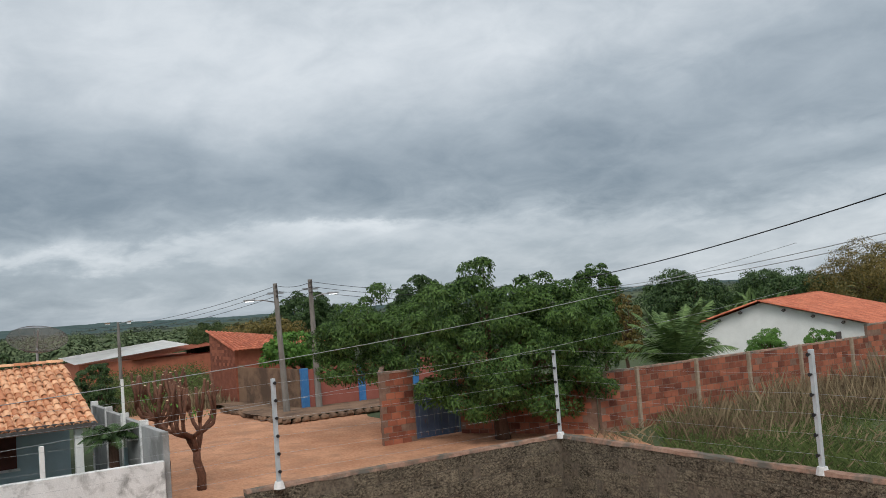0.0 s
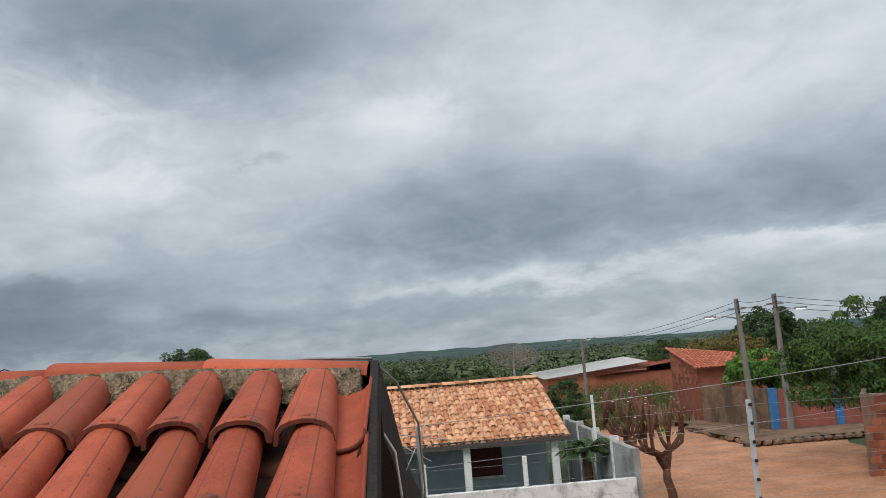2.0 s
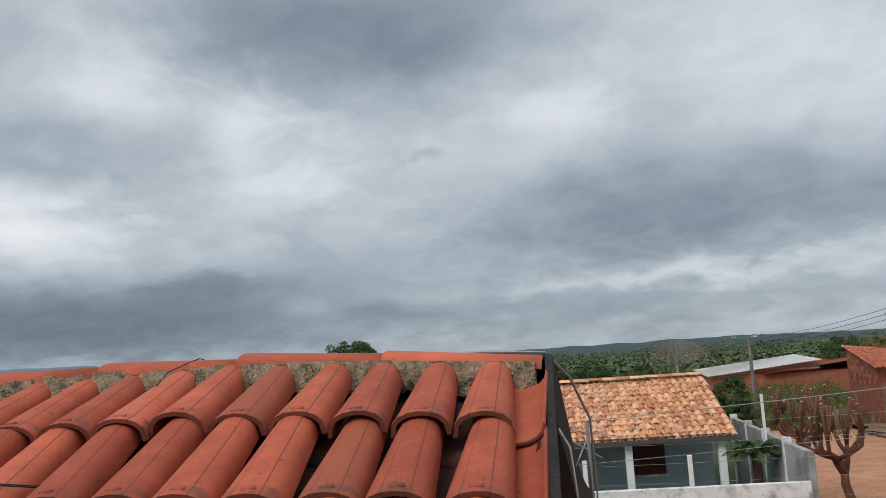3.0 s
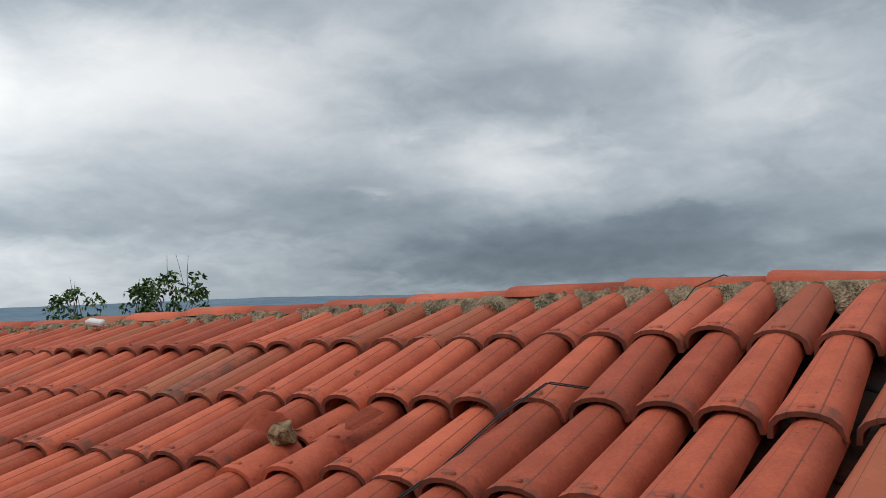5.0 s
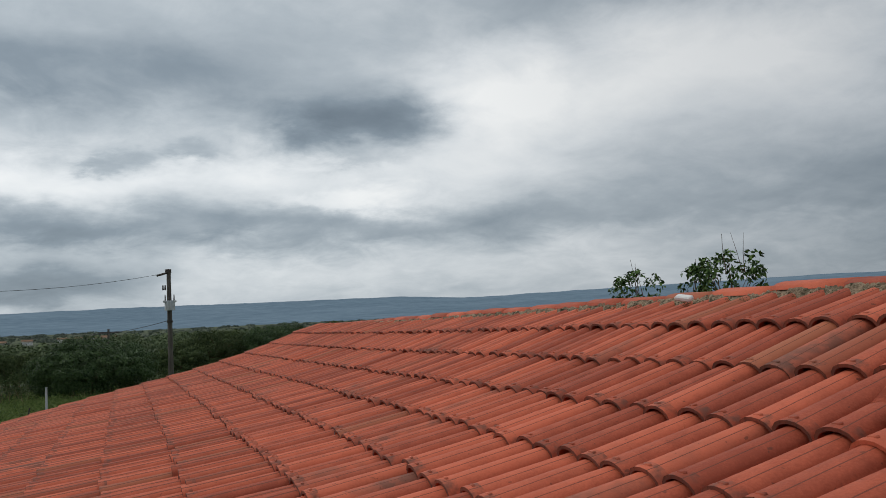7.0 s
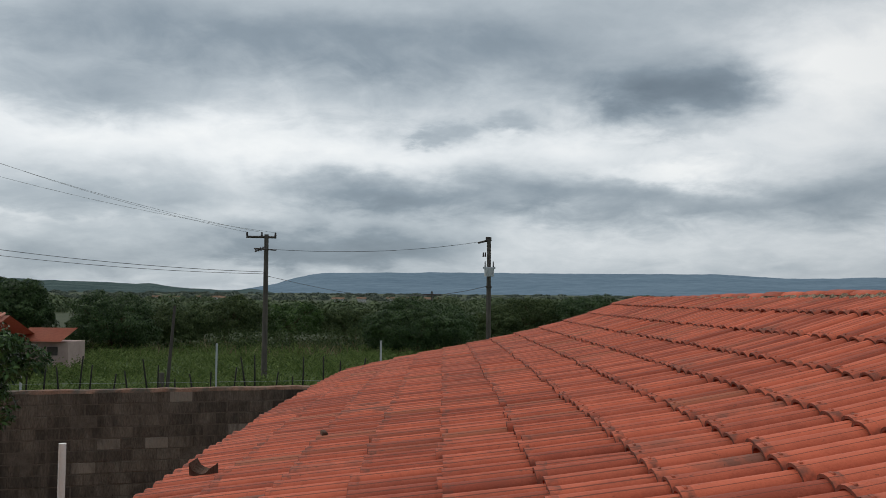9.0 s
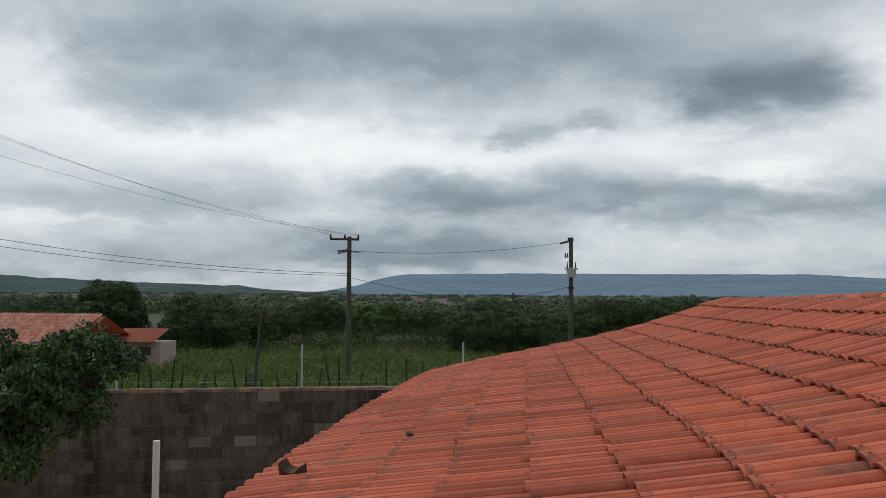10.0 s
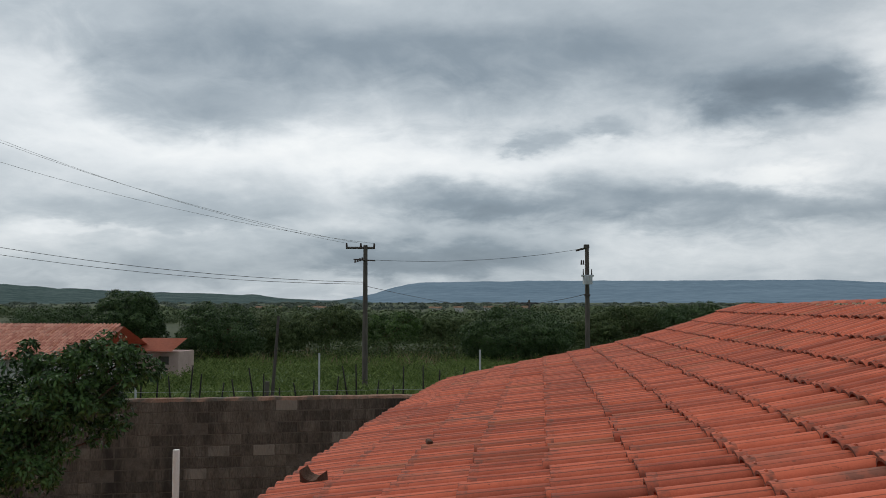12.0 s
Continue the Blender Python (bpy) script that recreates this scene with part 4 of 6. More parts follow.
bhouse = thing("brick_house", (42, -16, 0), "unplastered brick house with a red tiled lean-to roof", "house")
bm = bmesh.new()
loop = [(39.95, -0.1), (43.8, -0.1), (43.8, 3.34), (39.95, 2.50)]
for y0 in (-13.45, -19.05):
    loop = loop if y0 > -14 else [(40.1, -0.1), (43.6, -0.1), (43.6, 2.40), (40.1, 2.40)]
    va = [bm.verts.new((x, y0, z)) for x, z in loop]
    vb = [bm.verts.new((x, y0 + 0.15, z)) for x, z in loop]
    bm.faces.new(va), bm.faces.new(vb[::-1])
    for k in range(4):
        q = (k + 1) % 4
        bm.faces.new((va[k], va[q], vb[q], vb[k]))
for x0, x1, high in ((43.65, 43.8, 3.28), (40.0, 40.15, 2.44)):
    va = [bm.verts.new((x0, y, z)) for y, z in ((-18.9, -0.1), (-13.45, -0.1), (-13.45, high), (-18.9, 2.42))]
    vb = [bm.verts.new((x1, q.co.y, q.co.z)) for q in va]
    bm.faces.new(va), bm.faces.new(vb[::-1])
    for k in range(4):
        q = (k + 1) % 4
        bm.faces.new((va[k], va[q], vb[q], vb[k]))
part("wall", bm, brick_b, bhouse)
v, f, uv = cover_tile(seg=5)
placed = []


def lean_z(x, y):
    return 2.56 + (x - 39.7) * 0.215 * max(0.0, 1 + (y + 13.3) / 6.4)


for k in range(31):
    for j in range(11):
        placed.append(tile_pose(43.5 - j * 0.39, -13.25 - k * 0.185, lean_z, sign=1.0))
part("roof", joined_tiles("roof", placed, (np.array(v), f, uv), clay_red), clay_red, bhouse, "red clay tile roof")

# brick courses on the gable of the brick house
rest = []
for r in range(12):
    z = 1.76 + r * 0.15
    for k in range(13):
        x = 39.98 + k * 0.30 + (0.15 if r % 2 else 0)
        if x + 0.29 < 43.8 and z + 0.15 < 2.46 + (x - 39.95) * 0.218:
            q = part("brick", box((x, -13.31, z), (x + 0.285, -13.285, z + 0.138)), brick_a, bhouse)

# ---- utility poles and street lamps ----
lamp_glow = bpy.data.materials.new("lamp light")
lamp_glow.use_nodes = True
lamp_glow.node_tree.nodes["Principled BSDF"].inputs["Emission Color"].default_value = (0.95, 0.98, 1.0, 1)
lamp_glow.node_tree.nodes["Principled BSDF"].inputs["Emission Strength"].default_value = 1.6


def lamp_pole(at, top, lean, arm, label):
    ob = thing("utility_pole", at, label, "pole", "utility poles")
    base, tip = Vector(at), Vector((at[0] + lean[0], at[1] + lean[1], top))
    part("shaft", rod(base - Vector((0, 0, 0.2)), tip, 0.14, 0.085, 10), concrete, ob)
    bm = add_box(bmesh.new(), (tip.x - 0.05, tip.y - 0.32, tip.z - 0.42), (tip.x + 0.05, tip.y + 0.32, tip.z - 0.34))
    part("rack", bm, steel, ob)
    for dz in (-0.1, -0.3, -0.5):
        part("insulator", rod(tip + Vector((-0.14, 0, dz - 0.05)), tip + Vector((-0.14, 0, dz + 0.05)), 0.045, 0.035, 8), porcelain, ob)
    elbow = [tip + Vector((0, 0, -0.75)), tip + Vector((arm[0] * 0.5, arm[1] * 0.5, -0.62)), tip + Vector((arm[0], arm[1], -0.62))]
    v, f = tube(elbow, 0.025, 6)
    q = part("lamp_arm", mesh_of("lamp_arm", v, f, steel, True), steel, ob)
    e = elbow[-1]
    head = part("lamp_head", box((e.x - 0.13, e.y - 0.2, e.z - 0.02), (e.x + 0.13, e.y + 0.2, e.z + 0.06), 0.02), steel, ob)
    part("lens", box((e.x - 0.09, e.y - 0.15, e.z - 0.045), (e.x + 0.09, e.y + 0.15, e.z - 0.02), 0.01), lamp_glow, ob, "lit white lens")
    return tip


tip_a = lamp_pole((33.5, -13.15, 0.2), 5.20, (0.3, 0.05), (0.1, 1.05), "leaning concrete utility pole with a lit street lamp")
tip_b = lamp_pole((33.6, -14.55, 0.2), 5.28, (0.0, 0.05), (-0.5, -0.75), "upright concrete utility pole with a lit street lamp")
WIRE = "black overhead power line"
for dz in (-0.1, -0.3, -0.5):
    a, b = tip_a + Vector((-0.14, 0, dz)), tip_b + Vector((-0.14, 0, dz))
    wire("power_line", sagging(a, b, 0.12, 8), 0.009, cable_black, None, WIRE, "wire", "power lines")
    wire("power_line", sagging(a, (62, -9.5 + dz, 4.2 + dz), 0.5), 0.009, cable_black, None, WIRE, "wire", "power lines")
    wire("power_line", sagging(b, (polar(-126.0, 40, 0.45)[0], polar(-126.0, 40, 0.45)[1] + dz, 4.6 + dz), 0.3), 0.009, cable_black, None, WIRE, "wire", "power lines")

wire("power_line", sagging(polar(-126.0, 40, 0.45), polar(-153.0, 20, 5.4), 0.35), 0.016, cable_black, None, WIRE, "wire", "power lines")
for i in range(2):
    wire("power_line", sagging(polar(-129.0, 38, -0.05 + 0.1 * i), polar(-153.0, 20, 2.35 + 0.5 * i), 0.25), 0.010, cable_grey, None, "grey overhead power line", "wire", "power lines")
# service line that crosses the road in front of the tree
wire("service_line", sagging((13.0, 10.5, 2.9), (18.3, -24.5, 5.0), 0.75, 30), 0.007, cable_grey, None, "thin grey service line across the road", "wire", "power lines")
wire("service_line", sagging((13.0, 10.5, 2.2), (18.0, -24.0, 3.6), 0.45, 30), 0.004, cable_grey, None, "thin grey service line across the road", "wire", "power lines")
far_pole = thing("utility_pole", (50, -10.3, 0), "slim far concrete pole beside the dirt road", "pole", "utility poles")
part("shaft", rod((50, -10.3, -0.1), (50, -10.3, 4.2), 0.11, 0.07, 8), concrete, far_pole)
part("lamp_arm", rod((50, -10.3, 4.1), (49.6, -11.0, 4.25), 0.02, 0.02, 6), steel, far_pole)

# ---- pruned trees ----
def pruned_tree(at, seed, fork_h, top):
    """A short trunk that parts into a few stems; limbs elbow outwards, then rise to sawn stubs."""
    r = np.random.default_rng(seed)
    base = Vector(at)
    ob = thing("pruned_tree", at, "hard-pruned leafless tree with stubby reddish-brown limbs", "tree", "pruned street trees")
    fork = base + Vector((0.02, 0.05, fork_h))
    paths = [([base - Vector((0, 0, 0.1)), base.lerp(fork, 0.35) + Vector((0.02, -0.05, 0)), base.lerp(fork, 0.7) + Vector((-0.02, 0.03, 0)), fork], 0.12, 0.085)]
    cuts = []
    for k in range(3):
        a = 2 * math.pi * (k + 0.35) / 3 + r.normal() * 0.3
        knee = fork + Vector((math.cos(a) * 0.16, math.sin(a) * 0.20, 0.30 + 0.14 * r.random()))
        paths.append(([fork - Vector((0, 0, 0.12)), fork.lerp(knee, 0.5) + Vector((math.cos(a), math.sin(a), 0)) * 0.05, knee], 0.078, 0.058))
        for q in range(3):
            b = a + (q - 1) * 0.95 + r.normal() * 0.2
            out = 0.14 + 0.30 * r.random()
            elbow = knee + Vector((math.cos(b) * out, math.sin(b) * out * 1.15, 0.06 + 0.14 * r.random()))
            rise = elbow + Vector((math.cos(b) * 0.12 + r.normal() * 0.05, math.sin(b) * 0.12 + r.normal() * 0.05, 0.22 + 0.12 * r.random()))
            paths.append(([knee - Vector((0, 0, 0.06)), knee.lerp(elbow, 0.55) - Vector((0, 0, 0.03)), elbow, rise], 0.058, 0.044))
            for w in range(3):
                high = max(0.15, (base.z + top - rise.z) * (0.45 + 0.6 * r.random()))
                tip = rise + Vector((r.normal() * 0.12, r.normal() * 0.13, high))
                m = rise.lerp(tip, 0.55) + Vector((r.normal() * 0.04, r.normal() * 0.04, 0))
                paths.append(([rise - Vector((0, 0, 0.05)), m, tip], 0.040, 0.034))
                cuts.append((tip, (tip - m).normalized()))
    v, f = branch_mesh(paths, 7)
    part("trunk", mesh_of("trunk", v, f, bark_cut, True), bark_cut, ob)
    for tip, d in cuts:
        part("cut_end", rod(tip - d * 0.002, tip + d * 0.006, 0.032, 0.030, 7), cut_wood, ob, "pale sawn end")
    c = np.array([tip for tip, _ in cuts[::5]]) - np.array([0, 0, 0.5])
    for i, q in enumerate(c):
        v, f = leaves([q], 8, 0.12, 0.10, 0.4, 0.8, seed=seed + i)
        part("sprout", mesh_of("sprout", v, f, leaf_bright), leaf_bright, ob, kind="stuff")


pruned_tree((21.4, -6.32, 0.0), 3, 1.00, 2.66)
pruned_tree((23.6, -6.05, 0.0), 5, 1.20, 2.76)

# ---- neighbour's house with the pale orange roof ----
nb = thing("neighbour_house", (26, 0, 0), "pale blue house with a weathered orange tile roof and veranda", "house")


def nb_z(x, y):
    m = abs(x - 26.1)
    return 3.17 - 0.275 * m + 0.03 * math.sin(y * 0.9) * 0.5


for lo, hi in (((23.5, -3.8, -0.1), (23.65, 8, 2.25)), ((29.6, -3.8, -0.1), (29.75, 8, 2.15)), ((23.65, -3.8, -0.1), (29.6, -3.65, 2.2)), ((23.65, 7.85, -0.1), (29.6, 8, 2.2))):
    part("wall", box(lo, hi), blue_wall, nb, "pale blue render")
win = part("window", box((23.44, -2.62, 0.85), (23.49, -1.80, 1.78), 0.006), material("dark red timber", (0.05, 0.014, 0.010), (0.11, 0.03, 0.02), 6.0, 0.6, 0.2, 60.0), nb, "closed dark red shutter")
part("frame", box((23.42, -2.66, 1.785), (23.495, -1.76, 1.84)), timber_dark, win)
part("sill", box((23.40, -2.68, 0.79), (23.495, -1.74, 0.845)), white_wall, win)
for y in (-3.72, -1.62, 0.55, 2.7, 4.8):
    part("column", box((21.62, y - 0.085, -0.05), (21.79, y + 0.085, 1.84), 0.008), white_paint, nb, "white square veranda column")
part("beam", box((21.60, -3.95, 1.845), (21.80, 8.0, 1.93)), timber_dark, nb)
part("fascia", box((21.42, -4.05, 1.80), (21.46, 8.1, 1.885)), timber_dark, nb)
part("deck", box((21.5, -3.98, 1.934), (21.56, 8.0, 1.94)), timber_dark, nb)
old_me, ov, of_, ouv = tile_mesh("roof_tile", clay_old, seg=5)
picks, others, backs = [], [], []
nb_deck = bmesh.new()
xs = np.linspace(21.5, 30.7, 13)
for dz in (-0.09, -0.12):
    ra = [nb_deck.verts.new((x, -4.0, nb_z(x, 0) + dz)) for x in xs]
    rb = [nb_deck.verts.new((x, 8.0, nb_z(x, 0) + dz)) for x in xs]
    for k in range(len(xs) - 1):
        nb_deck.faces.new((ra[k], ra[k + 1], rb[k + 1], rb[k]))
nb_roof = part("roof", nb_deck, clay_old_far, nb, "weathered pale orange clay tile roof")
for k in range(66):
    y = -4.03 + k * 0.182
    for j in range(13):
        x = 25.78 - j * 0.355
        m = tile_pose(x, y, nb_z, rise=0.45, jit=1.6)
        (picks if len(picks) < 300 else others).append(m)
        backs.append(tile_pose(52.2 - x, y, nb_z, rise=0.45, sign=-1.0))
for m in picks:
    ob = new("roof_tile", old_me)
    ob.parent = nb_roof
    ob.matrix_basis = m
part("tile_field", joined_tiles("tile_field", others + backs, (ov, of_, ouv), clay_old_far), clay_old_far, nb_roof, kind="stuff")
v, f = half_round(0.42, 0.13, 0.07, 6)
me = mesh_of("ridge_tile", v, f, clay_old, True)
for k in range(31):
    ob = new("ridge_tile", me)
    ob.parent = nb_roof
    ob.matrix_basis = pose(26.1, -4.1 + k * 0.39, 3.14, 1.5, rng.normal() * 2, rng.normal() * 1.5)

fwall = thing("front_wall", (18.4, -4.7, 0), "low weathered white rendered garden wall", "wall", kind="structure")
part("wall_body", box((18.33, -4.78, -0.1), (18.47, 8, 1.26), 0.015), white_wall, fwall)
for y in (-2.56, -0.53, 1.5, 3.5):
    p = tagged(part("wall_post", box((18.365, y - 0.045, 1.255), (18.435, y + 0.045, 1.86), 0.006), white_paint), "short white post on the garden wall", "post", "posts on the garden wall")
swall = thing("side_wall", (22, -4.85, 0), "tall grey rendered side wall of the neighbour's yard", "wall", kind="structure")
for k in range(4):
    x0 = 18.5 + k * 1.95
    part("wall_panel", box((x0, -4.93, -0.1), (x0 + 1.83, -4.80, 1.80 + 0.03 * k), 0.008), grey_render, swall)
    part("pier", box((x0 + 1.833, -4.96, -0.1), (x0 + 1.947, -4.77, 1.90 + 0.03 * k), 0.008), white_wall, swall)
tall = thing("fence_post", (21.7, -4.72, 0), "tall thin post, white above and pale blue below", "post", "electric fence posts")
part("post", box((21.67, -4.75, 1.2), (21.73, -4.69, 2.76), 0.005), white_paint, tall)
part("base", box((21.66, -4.76, 0), (21.74, -4.68, 1.2), 0.005), blue_wall, tall, "pale blue foot")

# ---- satellite dish ----
dish = thing("satellite_dish", (28.0, -3.7, 2.5), "large grey mesh satellite dish on a mast", "antenna")
mesh_grey = bpy.data.materials.new("dish mesh")
mesh_grey.use_nodes = True
mt = mesh_grey.node_tree
mb = mt.nodes["Principled BSDF"]
mb.inputs["Base Color"].default_value = (0.13, 0.10, 0.085, 1)
mb.inputs["Roughness"].default_value = 0.6
mb.inputs["Alpha"].default_value = 0.42
bm = bmesh.new()
rings = []
for i in range(6):
    q = 0.80 * i / 5
    rings.append([bm.verts.new((q * math.cos(2 * math.pi * k / 20), q * math.sin(2 * math.pi * k / 20), 0.35 * (q / 0.8) ** 2)) for k in range(20 if i else 1)])
for a, b in zip(rings, rings[1:]):
    for k in range(20):
        q = (k + 1) % 20
        bm.faces.new((a[0], b[k], b[q]) if len(a) == 1 else (a[k], b[k], b[q], a[q]))
bowl = part("bowl", bm, mesh_grey, None, "see-through mesh bowl", True)
bowl.parent = dish
DISH = pose(0, 0, 1.0, 2, -27, 0)
bowl.matrix_basis = DISH
for k in range(10):
    a = 2 * math.pi * k / 10
    v, f = tube([(q * math.cos(a), q * math.sin(a), 0.35 * (q / 0.8) ** 2 - 0.012) for q in (0.02, 0.3, 0.55, 0.8)], 0.005, 4)
    p = part("rib", mesh_of("rib", v, f, timber_dark), timber_dark)
    p.parent = dish
    p.matrix_basis = DISH
v, f = tube([(0.80 * math.cos(2 * math.pi * k / 24), 0.80 * math.sin(2 * math.pi * k / 24), 0.35) for k in range(25)], 0.009, 4)
p = part("rim", mesh_of("rim", v, f, timber_dark), timber_dark)
p.parent, p.matrix_basis = dish, DISH
p = part("feed", rod((0, 0, 0.0), (0, 0, 0.62), 0.02, 0.02, 6), steel)
p.parent, p.matrix_basis = dish, DISH
p = part("mast", rod((0, 0, -0.4), (0, 0, 1.05), 0.035, 0.035, 8), steel)
p.parent = dish

# ---- white-roofed shed down the road ----
shed = thing("shed", (62, -14, 0), "low brick shed with a pale sheet roof", "shed")
part("wall", box((60, -19.0, -0.1), (66, -9.8, 1.75)), brick_b, shed)
bm = bmesh.new()
q = [bm.verts.new(p) for p in ((59.6, -9.5, 1.80), (59.6, -16.6, 2.45), (66.4, -16.6, 2.75), (66.4, -9.5, 2.10))]
bm.faces.new(q)
bmesh.ops.solidify(bm, geom=bm.faces, thickness=0.06)
part("roof", bm, white_paint, shed, "pale sheet roof")
bm = bmesh.new()
q = [bm.verts.new(p) for p in ((59.6, -13.0, 1.75), (59.6, -19.3, 2.4), (64.0, -19.3, 2.6), (64.0, -13.0, 1.95))]
bm.faces.new(q)
bmesh.ops.solidify(bm, geom=bm.faces, thickness=0.05)
part("roof", bm, clay_red, shed, "red tile roof")

# ---- white house behind the brick wall ----
wh = thing("white_house", (27.3, -33.4, 0), "white painted house with a red tile roof behind the wall", "house")
WU, WV, WO = Vector((0.905, 0.424, 0)), Vector((0.424, -0.905, 0)), Vector((27.3, -33.4, 0))


def white_at(u, v, z):
    return WO + WU * u + WV * v + Vector((0, 0, z))


bm = bmesh.new()
loop = [(2.8, -0.1), (2.8, 2.02), (0, 2.88), (-4.3, 1.72), (-4.3, -0.1)]
va = [bm.verts.new(white_at(u, 0, z)) for u, z in loop]
vb = [bm.verts.new(white_at(u, 12.5, z)) for u, z in loop]
bm.faces.new(va), bm.faces.new(vb[::-1])
for k in range(5):
    q = (k + 1) % 5
    bm.faces.new((va[k], va[q], vb[q], vb[k]))
part("wall", bm, white_paint, wh, "white paint with grey stains")
for u1, z1 in ((3.2, 1.90), (-4.8, 1.59)):
    bm = bmesh.new()
    prev = None
    for i in range(131):
        v_ = -0.35 + i * 0.1
        up_ = 0.035 if i % 2 else 0.0
        ring = [bm.verts.new(white_at(u1 * q, v_, 2.96 + (z1 + 0.08 - 2.96) * q + up_)) for q in (0, 0.33, 0.66, 1.0)]
        if prev:
            for k in range(3):
                bm.faces.new((prev[k], prev[k + 1], ring[k + 1], ring[k]))
        prev = ring
    bmesh.ops.solidify(bm, geom=list(bm.faces), thickness=0.07)
    part("roof", bm, clay_red, wh, "red clay tile roof")
placed = []
for u_end, z_end in ((3.2, 1.90), (-4.8, 1.59)):
    fall = math.atan2(2.96 - z_end, abs(u_end))
    uphill = (WU * -math.copysign(1.0, u_end) * math.cos(fall) + Vector((0, 0, math.sin(fall)))).normalized()
    acrossv = Vector((0, 0, 1)).cross(uphill).normalized()
    turned = Matrix((uphill, acrossv, uphill.cross(acrossv))).transposed().to_4x4()
    for k in range(67):
        for j in range(int(abs(u_end) / 0.38)):
            q = 1.0 - j * 0.38 / abs(u_end)
            p = white_at(u_end * q, -0.3 + k * 0.19, 2.96 + (z_end + 0.08 - 2.96) * q + 0.075)
            placed.append(Matrix.Translation(p) @ turned @ Matrix.Rotation(rng.normal() * 0.012, 4, "Z"))
v, f, uv = cover_tile(seg=4)
part("tile_field", joined_tiles("tile_field", placed, (np.array(v), f, uv), clay_red), clay_red, wh, "orange-red clay tiles", kind="stuff")
for u in (1.9, 0.9, -1.0, -2.2, -3.4):
    z = 2.88 - (0.307 if u > 0 else 0.27) * abs(u)
    a, b = white_at(u, -0.32, z - 0.12), white_at(u, -0.003, z - 0.12)
    part("beam_end", rod(a, b, 0.07, 0.07, 4), timber_dark, wh)
vent = white_at(-3.2, -0.02, 0)
part("vent", box((vent.x - 0.03, vent.y - 0.3, 1.15), (vent.x + 0.03, vent.y + 0.3, 1.45)), timber_dark, wh)

# ---- trees by the road ----
NEEM = "broad leafy neem tree with fresh green foliage"
tree("neem_tree", (21.2, -14.85, 0), [(21.29, -14.54, 4.50, 0.5, 0.5, 0.5), (20.58, -15.56, 3.95, 0.8, 0.8, 0.6), (21.9, -13.6, 3.60, 0.95, 0.95, 0.85), (21.2, -14.6, 3.3, 1.5, 1.5, 1.2), (19.95, -16.4, 3.0, 1.3, 1.3, 1.1), (22.0, -13.4, 2.55, 0.7, 0.7, 0.75), (21.9, -13.35, 1.5, 0.45, 0.45, 0.6), (20.95, -15.0, 2.0, 1.8, 1.8, 1.25), (19.6, -16.85, 2.05, 0.75, 0.75, 0.9), (19.5, -16.95, 1.2, 0.4, 0.4, 0.28), (21.4, -14.4, 1.2, 1.1, 1.1, 0.65), (20.45, -15.7, 1.1, 0.95, 0.95, 0.6)],
     NEEM + " beside the gate", leaf_neem, 11, 1.7, 0.19, 170, 380, 0.40, 0.105, 0.36, 0.35, 0.3)
tree("neem_tree", (26.5, -14.3, 0), [(26.7, -12.7, 2.86, 0.8, 0.8, 0.8), (26.3, -13.35, 3.35, 1.0, 1.0, 0.8), (25.9, -14.2, 3.05, 1.1, 1.1, 0.9), (26.6, -12.85, 2.0, 0.85, 0.85, 0.65), (26.05, -13.9, 2.0, 0.9, 0.9, 0.6), (25.55, -14.8, 3.5, 0.7, 0.7, 0.7), (26.1, -13.8, 4.3, 0.3, 0.3, 0.3)],
     NEEM + " over the brick wall", leaf_neem, 12, 1.5, 0.14, 80, 330, 0.40, 0.105, 0.36, 0.35, 0.25)
tree("garden_tree", (37.5, -15.3, 0), [(37.3, -15.0, 2.3, 1.1, 1.2, 0.7), (37.0, -16.5, 2.0, 0.9, 1.0, 0.6)], "bright green garden tree behind the brown wall", leaf_bright, 13, 1.2, 0.09, 60, 110, 0.32, 0.17, 0.45)


def far_tree(az_deg, dist, top_el, half_deg, label, leaf, seed, low=0.25, size=0.5, clumps=110, per=34, inner=0.5, group="", squash=1.0):
    """A tree set by its bearing, distance, the height of its top and its half width, in degrees."""
    x, y, _ = polar(az_deg, dist)
    top = 4.0 + dist * math.tan(radians(top_el))
    w = dist * math.tan(radians(half_deg))
    zc = top * (0.5 + low / 2)
    h = (top - top * low) / 2
    r = np.random.default_rng(seed)
    blobs = [(x, y, zc, w * 0.75, w * 0.75, h * 0.92)]
    for k in range(6):
        a = 2 * math.pi * k / 6 + r.random()
        blobs.append((x + math.cos(a) * w * 0.5, y + math.sin(a) * w * 0.5, zc + (r.random() - 0.65) * h * 0.6 * squash, w * 0.42, w * 0.42, h * 0.5))
    # small billows over the upper half break the outline
    for k in range(12):
        a, q = 2 * math.pi * r.random(), r.random()
        out = w * 0.78 * math.sqrt(1 - q * q * 0.85)
        g = w * (0.16 + 0.14 * r.random())
        blobs.append((x + math.cos(a) * out, y + math.sin(a) * out, zc + h * (0.05 + 0.82 * q), g, g, g * 0.75))
    return tree("tree", (x, y, 0), blobs, label, leaf, seed, top * 0.35, max(0.08, w * 0.06), int(clumps * 1.3), int(per * 4.5), w * 0.19, size * 0.21, 0.6, 0.4, 0.2, group)


